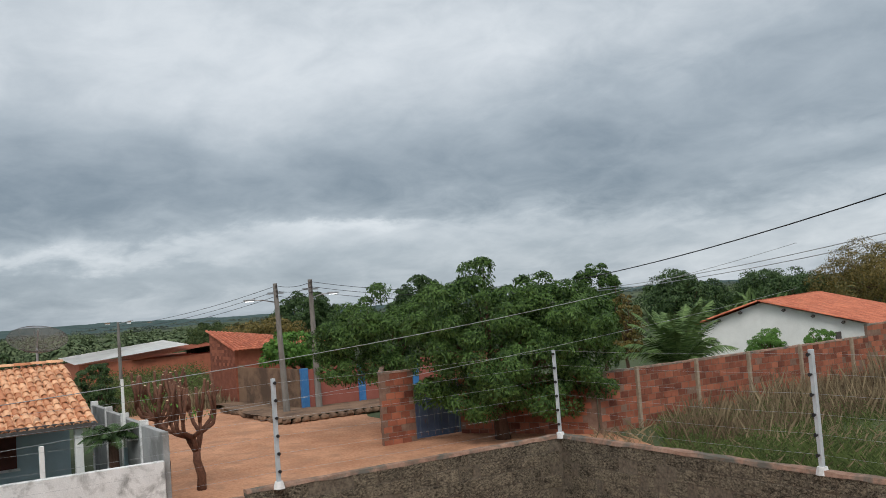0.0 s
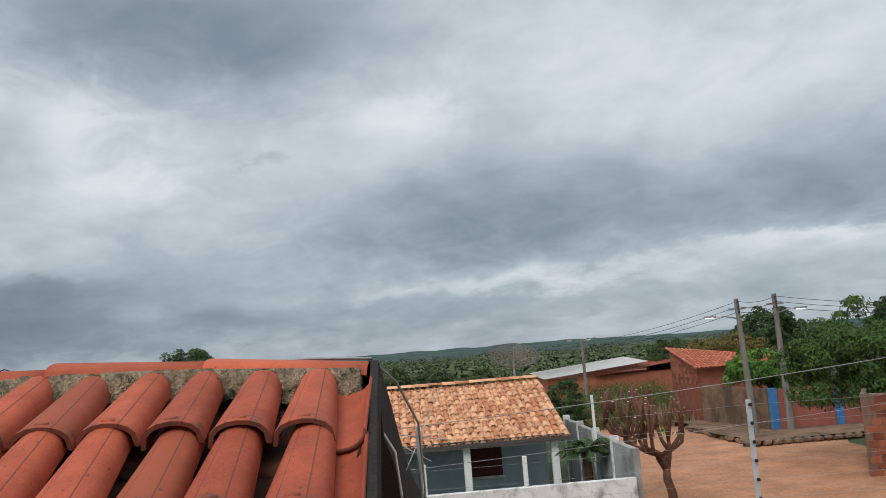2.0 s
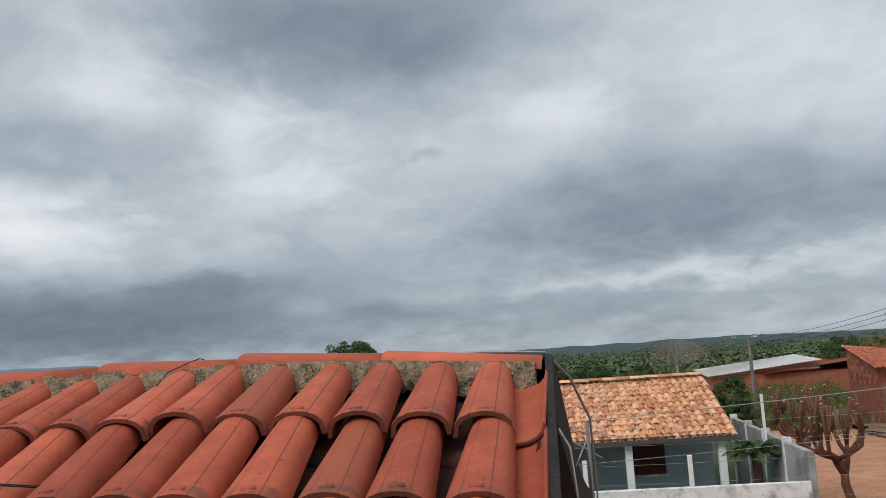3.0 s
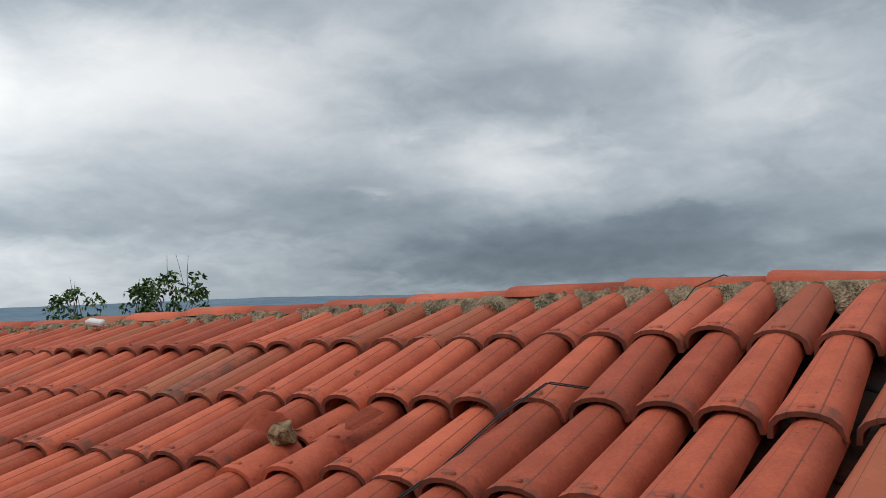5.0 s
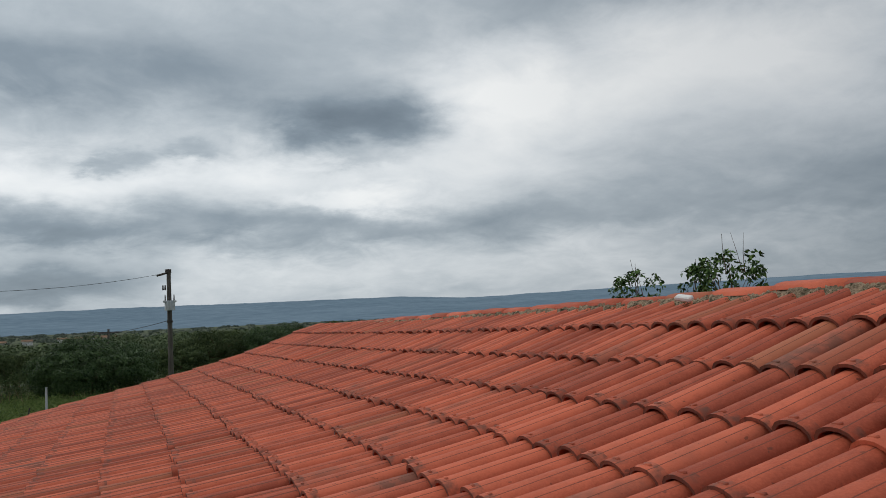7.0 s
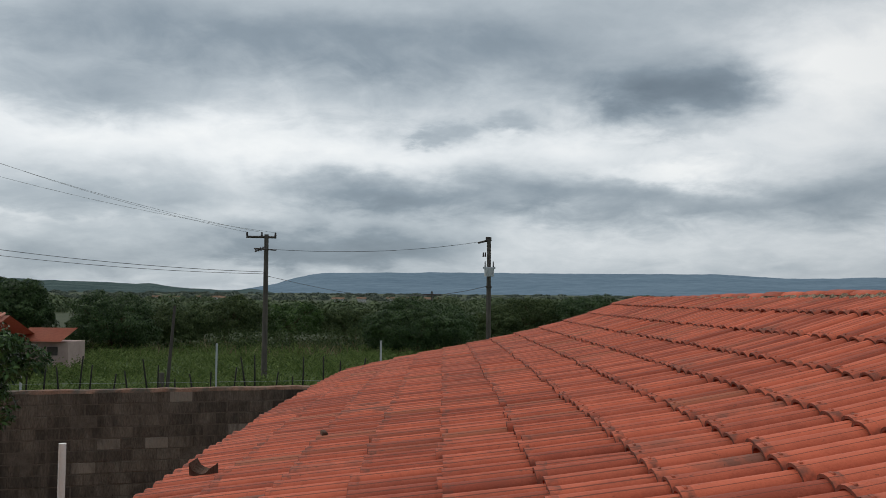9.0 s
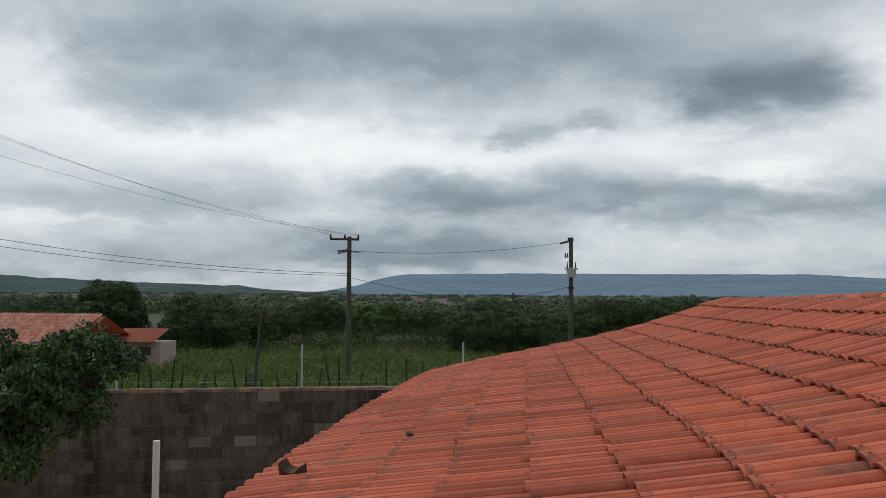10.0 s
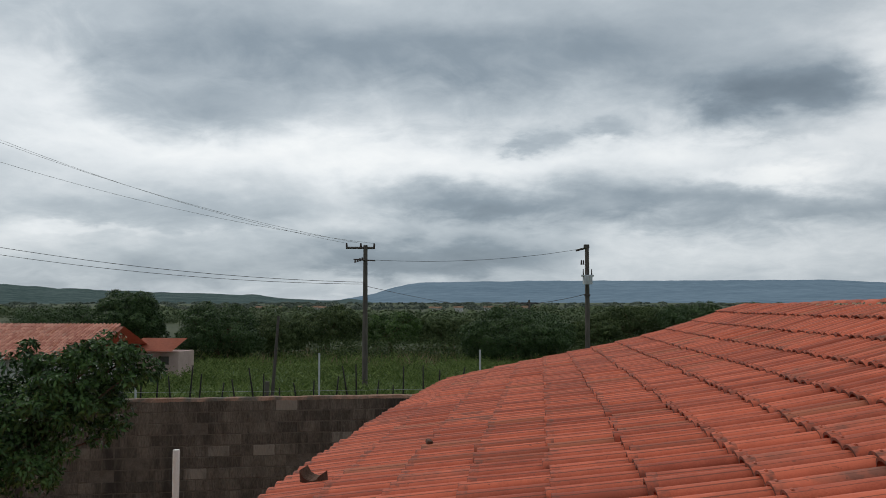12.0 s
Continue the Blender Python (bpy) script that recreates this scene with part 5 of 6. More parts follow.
DARKTREE = "dense dark green tree"
far_tree(-119.8, 50, 1.95, 1.9, DARKTREE + " beyond the brick wall", leaf_dark, 21, 0.2, 0.55)
far_tree(-112.3, 62, 1.15, 2.1, "round dark tree behind the utility poles", leaf_dark, 22, 0.2, 0.6)
far_tree(-110.0, 58, -0.35, 2.6, "olive green tree behind the brick house", leaf_mango, 23, 0.1, 0.55)
far_tree(-106.8, 66, -0.3, 1.7, "olive green tree behind the brick house", leaf_wood, 24, 0.1, 0.55)
far_tree(-131.0, 38, 1.85, 1.5, NEEM + " beyond the brick wall", leaf_neem, 25, 0.25, 0.32, 120, 36)
far_tree(-128.2, 36, 0.8, 2.0, NEEM + " beyond the brick wall", leaf_neem, 26, 0.25, 0.32, 110, 36)
far_tree(-132.6, 36, -0.2, 1.1, "thin rusty bush beyond the brick wall", leaf_mango, 27, 0.2, 0.3, 60, 26)
far_tree(-136.0, 58, 0.35, 2.6, DARKTREE + " in the distance", leaf_dark, 28, 0.2, 0.6)
far_tree(-141.5, 64, -0.1, 3.0, DARKTREE + " in the distance", leaf_dark, 29, 0.2, 0.6)
far_tree(-148.0, 62, 0.95, 4.2, "spreading mango tree with rusty young leaves", leaf_mango, 30, 0.2, 0.5, 170, 40)
far_tree(-155.0, 60, 1.2, 4.0, "spreading mango tree with rusty young leaves", leaf_mango, 31, 0.2, 0.5, 150, 40)
far_tree(-140.6, 34.0, -3.1, 1.2, "small light green bush before the white house", leaf_bright, 32, 0.3, 0.25, 60, 30)
far_tree(-143.5, 38.0, -3.2, 0.9, "small light green bush before the white house", leaf_bright, 33, 0.3, 0.25, 40, 30)
far_tree(-95.0, 37, -0.95, 1.1, "dark bushy tree behind the neighbour's roof", leaf_dark, 34, 0.2, 0.3, 60, 30)
far_tree(-92.0, 44, -0.5, 1.3, "dark bushy tree behind the neighbour's roof", leaf_dark, 35, 0.2, 0.35, 60, 30)
far_tree(-100.2, 30, -2.0, 1.3, "dark bushy tree beside the neighbour's house", leaf_dark, 36, 0.1, 0.28, 70, 30)
far_tree(-77.3, 50, 1.65, 2.1, "dark green tree behind the roof ridge", leaf_dark, 37, 0.2, 0.45)
far_tree(-89.6, 47, -0.55, 1.3, "dark bushy tree behind the neighbour's roof", leaf_wood, 38, 0.2, 0.35, 60, 30)
# slim young trees that look over the ridge
for n_, (bx, by, top, wdt, leafm, sd) in enumerate(((16.0, 21.2, 5.75, 0.95, leaf_neem, 41), (16.2, 23.2, 5.3, 0.6, leaf_neem, 42), (16.0, 26.2, 5.35, 0.95, leaf_neem, 43))):
    r = np.random.default_rng(sd)
    blobs = [(bx, by, top - 0.75, wdt * 0.8, wdt * 0.8, 0.42), (bx, by - wdt * 0.5, top - 0.45, wdt * 0.4, wdt * 0.35, 0.28), (bx, by + wdt * 0.4, top - 0.9, wdt * 0.6, wdt * 0.55, 0.5), (bx, by, top - 1.7, wdt, wdt, 0.7)]
    ob = tree("young_tree", (bx, by, 0), blobs, "slim young tree with thin upright twigs", leafm, sd, 2.6, 0.06, 34, 26, 0.24, 0.15, 0.5, 0.3, 0.05, "young trees")
    paths = []
    for k in range(3):
        p0 = Vector((bx + r.normal() * 0.15, by + r.normal() * wdt * 0.4, top - 1.0))
        p2 = p0 + Vector((r.normal() * 0.1, r.normal() * 0.18, 0.75 + 0.45 * r.random()))
        paths.append(([p0, p0.lerp(p2, 0.5) + Vector((0, r.normal() * 0.03, 0)), p2], 0.012, 0.005))
    v, f = branch_mesh(paths, 4)
    part("twig", mesh_of("twig", v, f, bark), bark, ob)


# banana grove beyond the brick wall
r = np.random.default_rng(45)
c = np.array([(*polar(-134.5 - 7.0 * r.random(), 58 + 12 * r.random())[:2], 1.2 + 1.4 * r.random()) for k in range(130)])
v, f = leaves(c, 18, 0.5, 0.75, 0.26, 0.15, seed=46)
tagged(part("banana_grove", mesh_of("banana_grove", v, f, leaf_palm), leaf_palm), "banana plants with long broad leaves beyond the wall", "banana plants", kind="stuff")
x, y, _ = polar(-141.3, 95)
ob = thing("utility_pole", (x, y, 0), "far concrete pole with two crossarms above the trees", "pole", "utility poles")
part("shaft", rod((x, y, -0.2), (x, y, 4.5), 0.14, 0.09, 8), pole_dark, ob)
for z in (4.0, 4.35):
    part("crossarm", rod((x - 0.45, y + 0.5, z), (x + 0.45, y - 0.5, z), 0.05, 0.05, 6), timber_dark, ob)


def palm(at, fronds, length, label, leaf, seed, rise=0.9, trunk=1.0, droop=0.9):
    r = np.random.default_rng(seed)
    base = Vector(at)
    ob = thing("palm", at, label, "palm")
    head = base + Vector((0, 0, trunk))
    part("trunk", rod(base - Vector((0, 0, 0.05)), head, 0.13, 0.10, 8), bark, ob)
    for k in range(fronds):
        a = 2.4 * k + r.normal() * 0.2
        up_ = rise * (0.35 + 0.75 * (k / fronds))
        d = Vector((math.cos(a), math.sin(a), 0))
        ln = length * (0.75 + 0.35 * r.random())
        pts, verts, faces = [], [], []
        for i in range(11):
            q = i / 10
            pts.append(head + d * ln * q * (0.55 + 0.3 * (1 - up_)) + Vector((0, 0, ln * (up_ * q * 1.1 - droop * q * q * 0.62))))
        v, f = tube(pts, [0.018 - 0.014 * i / 10 for i in range(11)], 4)
        verts, faces = list(v), list(f)
        for i in range(1, 11):
            t = (pts[i] - pts[i - 1]).normalized()
            sdv = t.cross(Vector((0, 0, 1))).normalized()
            for h in (0, 0.25, 0.5, 0.75):
                p = pts[i].lerp(pts[i - 1], h)
                ll = ln * 0.24 * math.sin(math.pi * min(1, (i - h) / 10 * 0.85 + 0.13)) + 0.03
                for s in (-1, 1):
                    tip = p + sdv * s * ll * 0.8 + t * ll * 0.45 - Vector((0, 0, ll * (0.3 + 0.3 * r.random())))
                    b0 = len(verts)
                    verts += [p, p + t * max(0.03, ln * 0.018), tip]
                    faces.append((b0, b0 + 1, b0 + 2))
        part("frond", mesh_of("frond", verts, faces, leaf), leaf, ob)
    return ob


palm((21.6, -22.3, 0), 38, 3.0, "young coconut palm with arching green fronds", leaf_palm, 51, 1.35, 0.9, 0.95)
palm((21.1, -4.35, 0), 16, 1.1, "small ornamental palm in the neighbour's garden", leaf_dark, 52, 0.8, 1.5)
palm((20.2, 0.35, 0), 22, 1.0, "leafy light green garden palm behind the white wall", leaf_palm, 53, 0.9, 1.1)
palm((20.3, 1.2, 0), 18, 0.9, "leafy light green garden palm behind the white wall", leaf_palm, 54, 0.9, 1.05)

# ---- weeds and grass ----
def blades(name, area, n, h, w, mat, label, seed, lean=0.25, z=0.0, keep=None):
    """Grass blades over a patch of the plan (x0, x1, y0, y1), thicker where noise says so."""
    r = np.random.default_rng(seed)
    x = area[0] + (area[1] - area[0]) * r.random(n)
    y = area[2] + (area[3] - area[2]) * r.random(n)
    dens = np.array([noise.noise((a * 0.35, b * 0.35, seed * 1.7)) for a, b in zip(x, y)])
    ok = r.random(n) < 0.55 + dens * 0.9
    if keep is not None:
        ok &= np.array([keep(a, b) for a, b in zip(x, y)])
    x, y = x[ok], y[ok]
    n = len(x)
    hh = h * (0.45 + 0.8 * r.random(n)) * (1 + dens[ok] * 0.5)
    a = r.random(n) * 2 * math.pi
    lx, ly = r.normal(size=n) * lean * hh, r.normal(size=n) * lean * hh
    ww = w * (0.6 + 0.8 * r.random(n))
    cx, cy = np.cos(a) * ww, np.sin(a) * ww
    v = np.stack([np.stack([x - cx, y - cy, np.full(n, z)], 1), np.stack([x + cx, y + cy, np.full(n, z)], 1),
                  np.stack([x + cx * 0.6 + lx * 0.45, y + cy * 0.6 + ly * 0.45, z + hh * 0.6], 1), np.stack([x + lx, y + ly, z + hh], 1)], 1).reshape(-1, 3)
    return tagged(part(name, mesh_of(name, v, np.arange(4 * n).reshape(n, 4), mat), mat), label, "grass", kind="stuff")


def lot(x, y):
    return y < -1.2 - 0.93 * x


leaf_dead = leaf_material("dead brown stalk", (0.085, 0.058, 0.036), (0.24, 0.175, 0.105), 0.9)
blades("dry_weeds", (15.5, 19.3, -29, -22.5), 2200, 1.10, 0.0022, leaf_dry, "tall dry straw-coloured weeds before the brick wall", 61, 0.16, keep=lot)
blades("dry_stalks", (14.0, 19.2, -24, -17.0), 1400, 0.75, 0.0022, leaf_dry, "dry straw-coloured stalks in the vacant lot", 75, 0.2, keep=lot)
blades("dead_weeds", (15.0, 19.3, -29, -16.0), 8000, 0.50, 0.0025, leaf_dead, "dead brown weeds before the brick wall", 76, 0.25, keep=lot)
blades("withered_weeds", (8, 19.3, -29, -12), 7000, 0.30, 0.004, leaf_dry, "low withered weeds among the green", 70, 0.6, keep=lambda x, y: y < -0.1 - 0.85 * x)
blades("weeds", (6, 19.3, -29, -10.4), 90000, 0.26, 0.007, leaf_weed, "low green weeds in the vacant lot", 62, 0.6, keep=lot)
blades("fresh_grass", (7, 13.5, -15.5, -10.6), 16000, 0.20, 0.006, leaf_grass, "fresh light green grass behind the yard wall", 77, 0.45, keep=lot)
v, f = leaves(np.array([(12 + 7 * a, -11 - 13 * b, 0.25) for a, b in np.random.default_rng(5).random((260, 2)) if lot(12 + 7 * a, -11 - 13 * b)]), 90, 0.32, 0.048, 0.5, 0.1, seed=63)
tagged(part("low_shrubs", mesh_of("low_shrubs", v, f, leaf_weed), leaf_weed), "low leafy green shrubs among the weeds", "shrub", kind="stuff")
def verge(x, y):
    return -0.30 * x < y < -0.165 * x


blades("roadside_grass", (41, 62, -17, -6.5), 26000, 0.55, 0.014, leaf_weed, "rough green verge beside the dirt road", 64, 0.3, keep=verge)
blades("roadside_withered", (41, 62, -17, -6.5), 16000, 0.6, 0.010, leaf_dead, "withered grass on the verge of the road", 71, 0.3, keep=verge)
blades("roadside_straw", (40, 64, -13.2, -11.2), 3500, 0.7, 0.04, leaf_dry, "dry grass beside the dirt road", 65)
c = np.array([(42 + 20 * a, (42 + 20 * a) * (-0.29 + 0.11 * b), 0.55) for a, b in np.random.default_rng(6).random((170, 2))])
v, f = leaves(c, 150, 1.0, 0.10, 0.5, 0.1, 0.8, seed=66)
tagged(part("roadside_bushes", mesh_of("roadside_bushes", v, f, leaf_weed), leaf_weed), "green bushes beside the dirt road", "shrub", kind="stuff")
blades("field_grass", (-40, 12, 24.5, 62), 90000, 0.42, 0.022, leaf_field, "tall green field grass behind the back wall", 67, 0.6)
blades("field_straw", (-40, 12, 52, 72), 5000, 0.6, 0.03, leaf_dry, "dry brown grass at the far edge of the field", 68, 0.3)
c = np.array([(-38 + 48 * a, 26 + 34 * b, 0.4) for a, b in np.random.default_rng(8).random((420, 2))])
v, f = leaves(c, 70, 0.55, 0.10, 0.5, 0.1, 0.8, seed=69)
tagged(part("field_shrubs", mesh_of("field_shrubs", v, f, leaf_field), leaf_field), "leafy green shrubs scattered over the field", "shrub", kind="stuff")

# ---- behind the back wall ----
def line_pole(at, top, label, r0=0.13, r1=0.09):
    ob = thing("utility_pole", at, label, "pole", "utility poles")
    part("shaft", rod((at[0], at[1], -0.2), (at[0], at[1], top), r0, r1, 10), pole_dark, ob)
    return ob


PC, PD = Vector((-7.96, 38.9, 0)), Vector((1.93, 45.0, 0))
ob = line_pole(PC, 6.40, "concrete pole with a steel crossarm and three insulators")
across = Vector((0.97, 0.24, 0))
bm = add_rod(bmesh.new(), PC - across * 0.85 + Vector((0, 0, 6.28)), PC + across * 0.42 + Vector((0, 0, 6.28)), 0.05, 0.05, 6)
part("crossarm", bm, timber_dark, ob)
for q in (-0.82, -0.2, 0.38):
    p = PC + across * q + Vector((0, 0, 6.33))
    part("insulator", rod(p, p + Vector((0, 0, 0.16)), 0.05, 0.035, 8), porcelain, ob)
for k in range(4):
    p = PC + across * (-0.12 - 0.1 * k) + Vector((0, -0.1, 5.72 - 0.03 * k))
    part("insulator", rod(p, p + Vector((0, 0, 0.14)), 0.05, 0.03, 8), porcelain, ob)
part("bracket", rod(PC + Vector((-0.5, -0.1, 5.78)), PC + Vector((0.45, -0.1, 5.72)), 0.03, 0.03, 6), timber_dark, ob)
ob = line_pole(PD, 6.70, "concrete pole with a grey transformer", 0.14, 0.10)
bm = add_rod(bmesh.new(), PD + Vector((0, -0.38, 4.78)), PD + Vector((0, -0.38, 5.20)), 0.24, 0.24, 14)
add_box(bm, (PD.x - 0.30, PD.y - 0.52, 5.16), (PD.x + 0.30, PD.y - 0.2, 5.24))
part("transformer", bm, post_paint, ob, "grey transformer tank")
for q in (-0.2, 0, 0.2):
    part("bushing", rod(PD + Vector((q, -0.38, 5.24)), PD + Vector((q, -0.38, 5.52)), 0.035, 0.022, 8), porcelain, ob)
part("crossarm", rod(PD + Vector((-0.55, 0, 6.45)), PD + Vector((0.12, 0, 6.62)), 0.05, 0.05, 6), timber_dark, ob)
for q in (-0.28, -0.18):
    part("insulator", rod(PD + Vector((q, -0.12, 5.75)), PD + Vector((q, -0.12, 5.98)), 0.045, 0.03, 8), porcelain, ob)
part("bracket", box((PD.x - 0.14, PD.y - 0.16, 4.2), (PD.x + 0.14, PD.y + 0.1, 4.3)), timber_dark, ob)
part("cap", box((PD.x - 0.16, PD.y - 0.1, 6.55), (PD.x + 0.12, PD.y + 0.1, 6.75), 0.02), timber_dark, ob)
wire("power_line", sagging(PC + Vector((0.4, 0, 5.75)), PD + Vector((-0.5, 0, 6.5)), 0.25), 0.009, cable_black, None, WIRE, "wire", "power lines")
for q, z in ((-0.82, 10.1), (-0.2, 10.0), (0.38, 9.25)):
    wire("power_line", sagging(PC + across * q + Vector((0, 0, 6.48)), (-20.8, 32.1, z), 0.35), 0.006, cable_grey, None, WIRE, "wire", "power lines")
wire("power_line", sagging(PC + Vector((0, -0.1, 4.70)), (-22.0, 32.1, 5.9), 0.3), 0.009, cable_black, None, WIRE, "wire", "power lines")
wire("power_line", sagging(PC + Vector((0, -0.1, 4.78)), (-22.0, 32.1, 6.2), 0.3), 0.010, cable_black, None, WIRE, "wire", "power lines")
wire("power_line", sagging(PC + Vector((0.1, 0, 4.6)), (-2.0, 75, 3.4), 0.3), 0.009, cable_black, None, WIRE, "wire", "power lines")
wire("power_line", sagging(PD + Vector((-0.1, 0, 4.3)), (-4.0, 62, 3.9), 0.3), 0.014, cable_black, None, WIRE, "wire", "power lines")
ob = line_pole(Vector((-1.7, 110.0, 0)), 4.1, "distant pole with a crossarm", 0.16, 0.12)
part("crossarm", box((-2.75, 109.9, 3.62), (-0.6, 110.1, 3.80)), timber_dark, ob)
lean_pole = thing("leaning_pole", (-9.42, 30, 0), "slender leaning grey timber pole behind the wall", "pole")
part("shaft", rod((-9.45, 30, -0.1), (-9.20, 30, 3.45), 0.07, 0.045, 8), timber_dark, lean_pole)
part("meter_box", box((-9.62, 29.86, 0.75), (-9.48, 29.98, 1.25), 0.01), pole_dark, lean_pole, "dark meter box")
for k, (x, y, h) in enumerate(((-6.79, 26.0, 2.45), (-1.96, 24.0, 2.68), (-11.9, 25.0, 2.1))):
    ob = tagged(part("steel_post", rod((x, y, -0.1), (x, y, h), 0.03, 0.03, 6), post_paint), "thin galvanised post behind the back wall", "post", "steel posts")
r = np.random.default_rng(71)
for k in range(30):
    x = -14.5 + k * 0.47 + r.normal() * 0.12
    y = 26.5 + 0.1 * k + r.normal() * 0.15
    h = 1.25 + 0.75 * r.random()
    v, f = tube([(x, y, -0.1), (x + r.normal() * 0.04, y, h * 0.5), (x + r.normal() * 0.09, y, h)], [0.035, 0.03, 0.022], 5)
    tagged(part("fence_stake", mesh_of("fence_stake", v, f, timber_black, True), timber_black), "crooked dark wooden fence stake in the field", "fence stake", "field fence stakes")
for z in (0.7, 1.15):
    wire("fence_wire", sagging((-14.7, 26.5, z), (-0.4, 29.4, z + 0.05), 0.02), 0.004, steel, None, "thin wire of the field fence", "wire", "field fence wires")

pipe = thing("white_pipe", (-5.75, 13.1, 0), "upright white plastic pipe in the yard", "pipe")
part("pipe", rod((-5.75, 13.1, -0.05), (-5.75, 13.1, 1.76), 0.052, 0.052, 14), white_paint, pipe)
tree("citrus_tree", (-8.2, 11.3, 0), [(-7.0, 11.1, 3.25, 0.09, 0.09, 0.28), (-6.55, 11.4, 2.95, 0.42, 0.42, 0.36), (-6.1, 11.6, 3.1, 0.36, 0.36, 0.32), (-5.85, 11.75, 3.0, 0.27, 0.27, 0.26), (-6.35, 11.5, 2.6, 0.42, 0.42, 0.32), (-6.95, 11.15, 2.6, 0.55, 0.5, 0.42), (-7.6, 10.9, 2.4, 0.7, 0.6, 0.5), (-6.08, 11.65, 2.3, 0.15, 0.15, 0.34), (-7.1, 11.05, 1.85, 0.5, 0.45, 0.45), (-6.75, 11.3, 2.15, 0.35, 0.35, 0.4), (-8.1, 10.9, 1.9, 0.9, 0.7, 0.6)],
     "dense glossy dark green citrus tree in the yard", leaf_citrus, 72, 1.2, 0.11, 175, 105, 0.19, 0.076, 0.42, 0.2, 0.4)

h1 = thing("farm_house", (-25, 41, 0), "house with a faded red tile roof beyond the wall", "house")
part("wall", box((-36, 38.6, -0.1), (-20.8, 44.4, 1.5)), white_wall, h1)
bm = bmesh.new()
q = [bm.verts.new(p) for p in ((-36.5, 37.9, 1.38), (-20.2, 37.9, 1.38), (-20.2, 41.6, 2.74), (-36.5, 41.6, 2.74))]
q2 = [bm.verts.new(p) for p in ((-36.5, 45.3, 1.38), (-20.2, 45.3, 1.38))]
f1 = bm.faces.new(q)
f2 = bm.faces.new((q[3], q[2], q2[1], q2[0]))
bmesh.ops.solidify(bm, geom=[f1, f2], thickness=0.06)
faded = tile_material("faded red tile", (0.36, 0.13, 0.09), (0.58, 0.28, 0.20), "island", 0.5, False)
h1roof = part("roof", bm, faded, h1, "faded red clay tile roof")
placed = []
for k in range(84):
    for j in range(10):
        y = 41.3 - j * 0.36
        z = 2.74 - (41.6 - y) * 0.3676 + 0.11
        placed.append(Matrix.Translation((-36.3 + k * 0.19, y, z)) @ Matrix.Rotation(math.pi / 2, 4, "Z") @ Matrix.Rotation(-0.33 + rng.normal() * 0.01, 4, "Y"))
v, f, uv = cover_tile(seg=4)
part("tile_field", joined_tiles("tile_field", placed, (np.array(v), f, uv), faded), faded, h1roof, kind="stuff")
h2 = thing("farm_house", (-18.9, 45.1, 0), "small pale pink house with a red roof beyond the field", "house")
part("wall", box((-20.4, 43.6, -0.1), (-18.3, 45.6, 1.42)), material("faded pink render", (0.40, 0.30, 0.27), (0.55, 0.42, 0.38), 2.0, 0.9, 0.2, 30.0), h2)
bm = bmesh.new()
q = [bm.verts.new(p) for p in ((-20.9, 43.2, 1.47), (-18.5, 43.2, 1.47), (-18.5, 45.2, 2.05), (-20.9, 45.2, 2.05))]
f = bm.faces.new(q)
bmesh.ops.solidify(bm, geom=[f], thickness=0.08)
part("roof", bm, clay_red, h2, "red tile roof")
part("window", box((-19.3, 43.55, 0.8), (-18.8, 43.605, 1.2)), timber_dark, h2)

far_tree(25.6, 62, 0.4, 2.3, DARKTREE + " beyond the farm houses", leaf_dark, 81, 0.05, 0.55, 170, 40)
far_tree(29.5, 70, -0.55, 2.6, DARKTREE + " beyond the farm houses", leaf_dark, 82, 0.1, 0.55)
far_tree(20.2, 60, -0.65, 2.7, DARKTREE + " at the edge of the field", leaf_dark, 83, 0.05, 0.5, 130, 40)
far_tree(16.8, 64, -1.4, 2.2, DARKTREE + " at the edge of the field", leaf_wood, 84, 0.05, 0.5, 110, 40)
far_tree(13.6, 70, -0.8, 2.3, "olive green tree at the edge of the field", leaf_wood, 85, 0.05, 0.55, 120, 40)
far_tree(9.6, 72, -1.0, 2.0, "olive green tree at the edge of the field", leaf_neem, 86, 0.05, 0.5, 90, 40)
far_tree(6.3, 76, -1.5, 2.2, DARKTREE + " at the edge of the field", leaf_wood, 87, 0.05, 0.55, 110, 40)
far_tree(1.8, 58, -0.95, 3.4, "broad round dark tree near the transformer pole", leaf_dark, 88, 0.02, 0.5, 200, 46)
far_tree(-2.9, 72, -1.45, 1.8, DARKTREE + " near the transformer pole", leaf_wood, 97, 0.05, 0.55, 90, 40)
far_tree(-5.4, 84, -0.6, 2.6, DARKTREE + " beyond the roof", leaf_wood, 89, 0.05, 0.6, 110, 40)
far_tree(-9.3, 80, -0.35, 2.2, DARKTREE + " beyond the roof", leaf_dark, 90, 0.05, 0.55, 100, 40)
far_tree(-12.6, 76, -0.5, 2.0, DARKTREE + " beyond the roof", leaf_wood, 91, 0.05, 0.55, 100, 40)

# brush under and between the trees at the far edge of the field
r = np.random.default_rng(98)
spots = []
for k in range(420):
    x, y, _ = polar(-9 + 44 * r.random(), 57 + 9 * r.random())
    spots.append((x, y, 0.45 + 0.55 * r.random()))
v, f = leaves(np.array(spots), 90, 1.0, 0.12, 0.6, 0.2, 0.75, seed=99)
tagged(part("field_brush", mesh_of("field_brush", v, f, leaf_wood), leaf_wood), "dark tangled brush at the edge of the field", "shrub", kind="stuff")
spots = [(-32 + 42 * r.random(), 27 + 24 * r.random(), 0.35) for k in range(200)]
v, f = leaves(np.array(spots), 90, 0.7, 0.10, 0.5, 0.1, 0.8, seed=100)
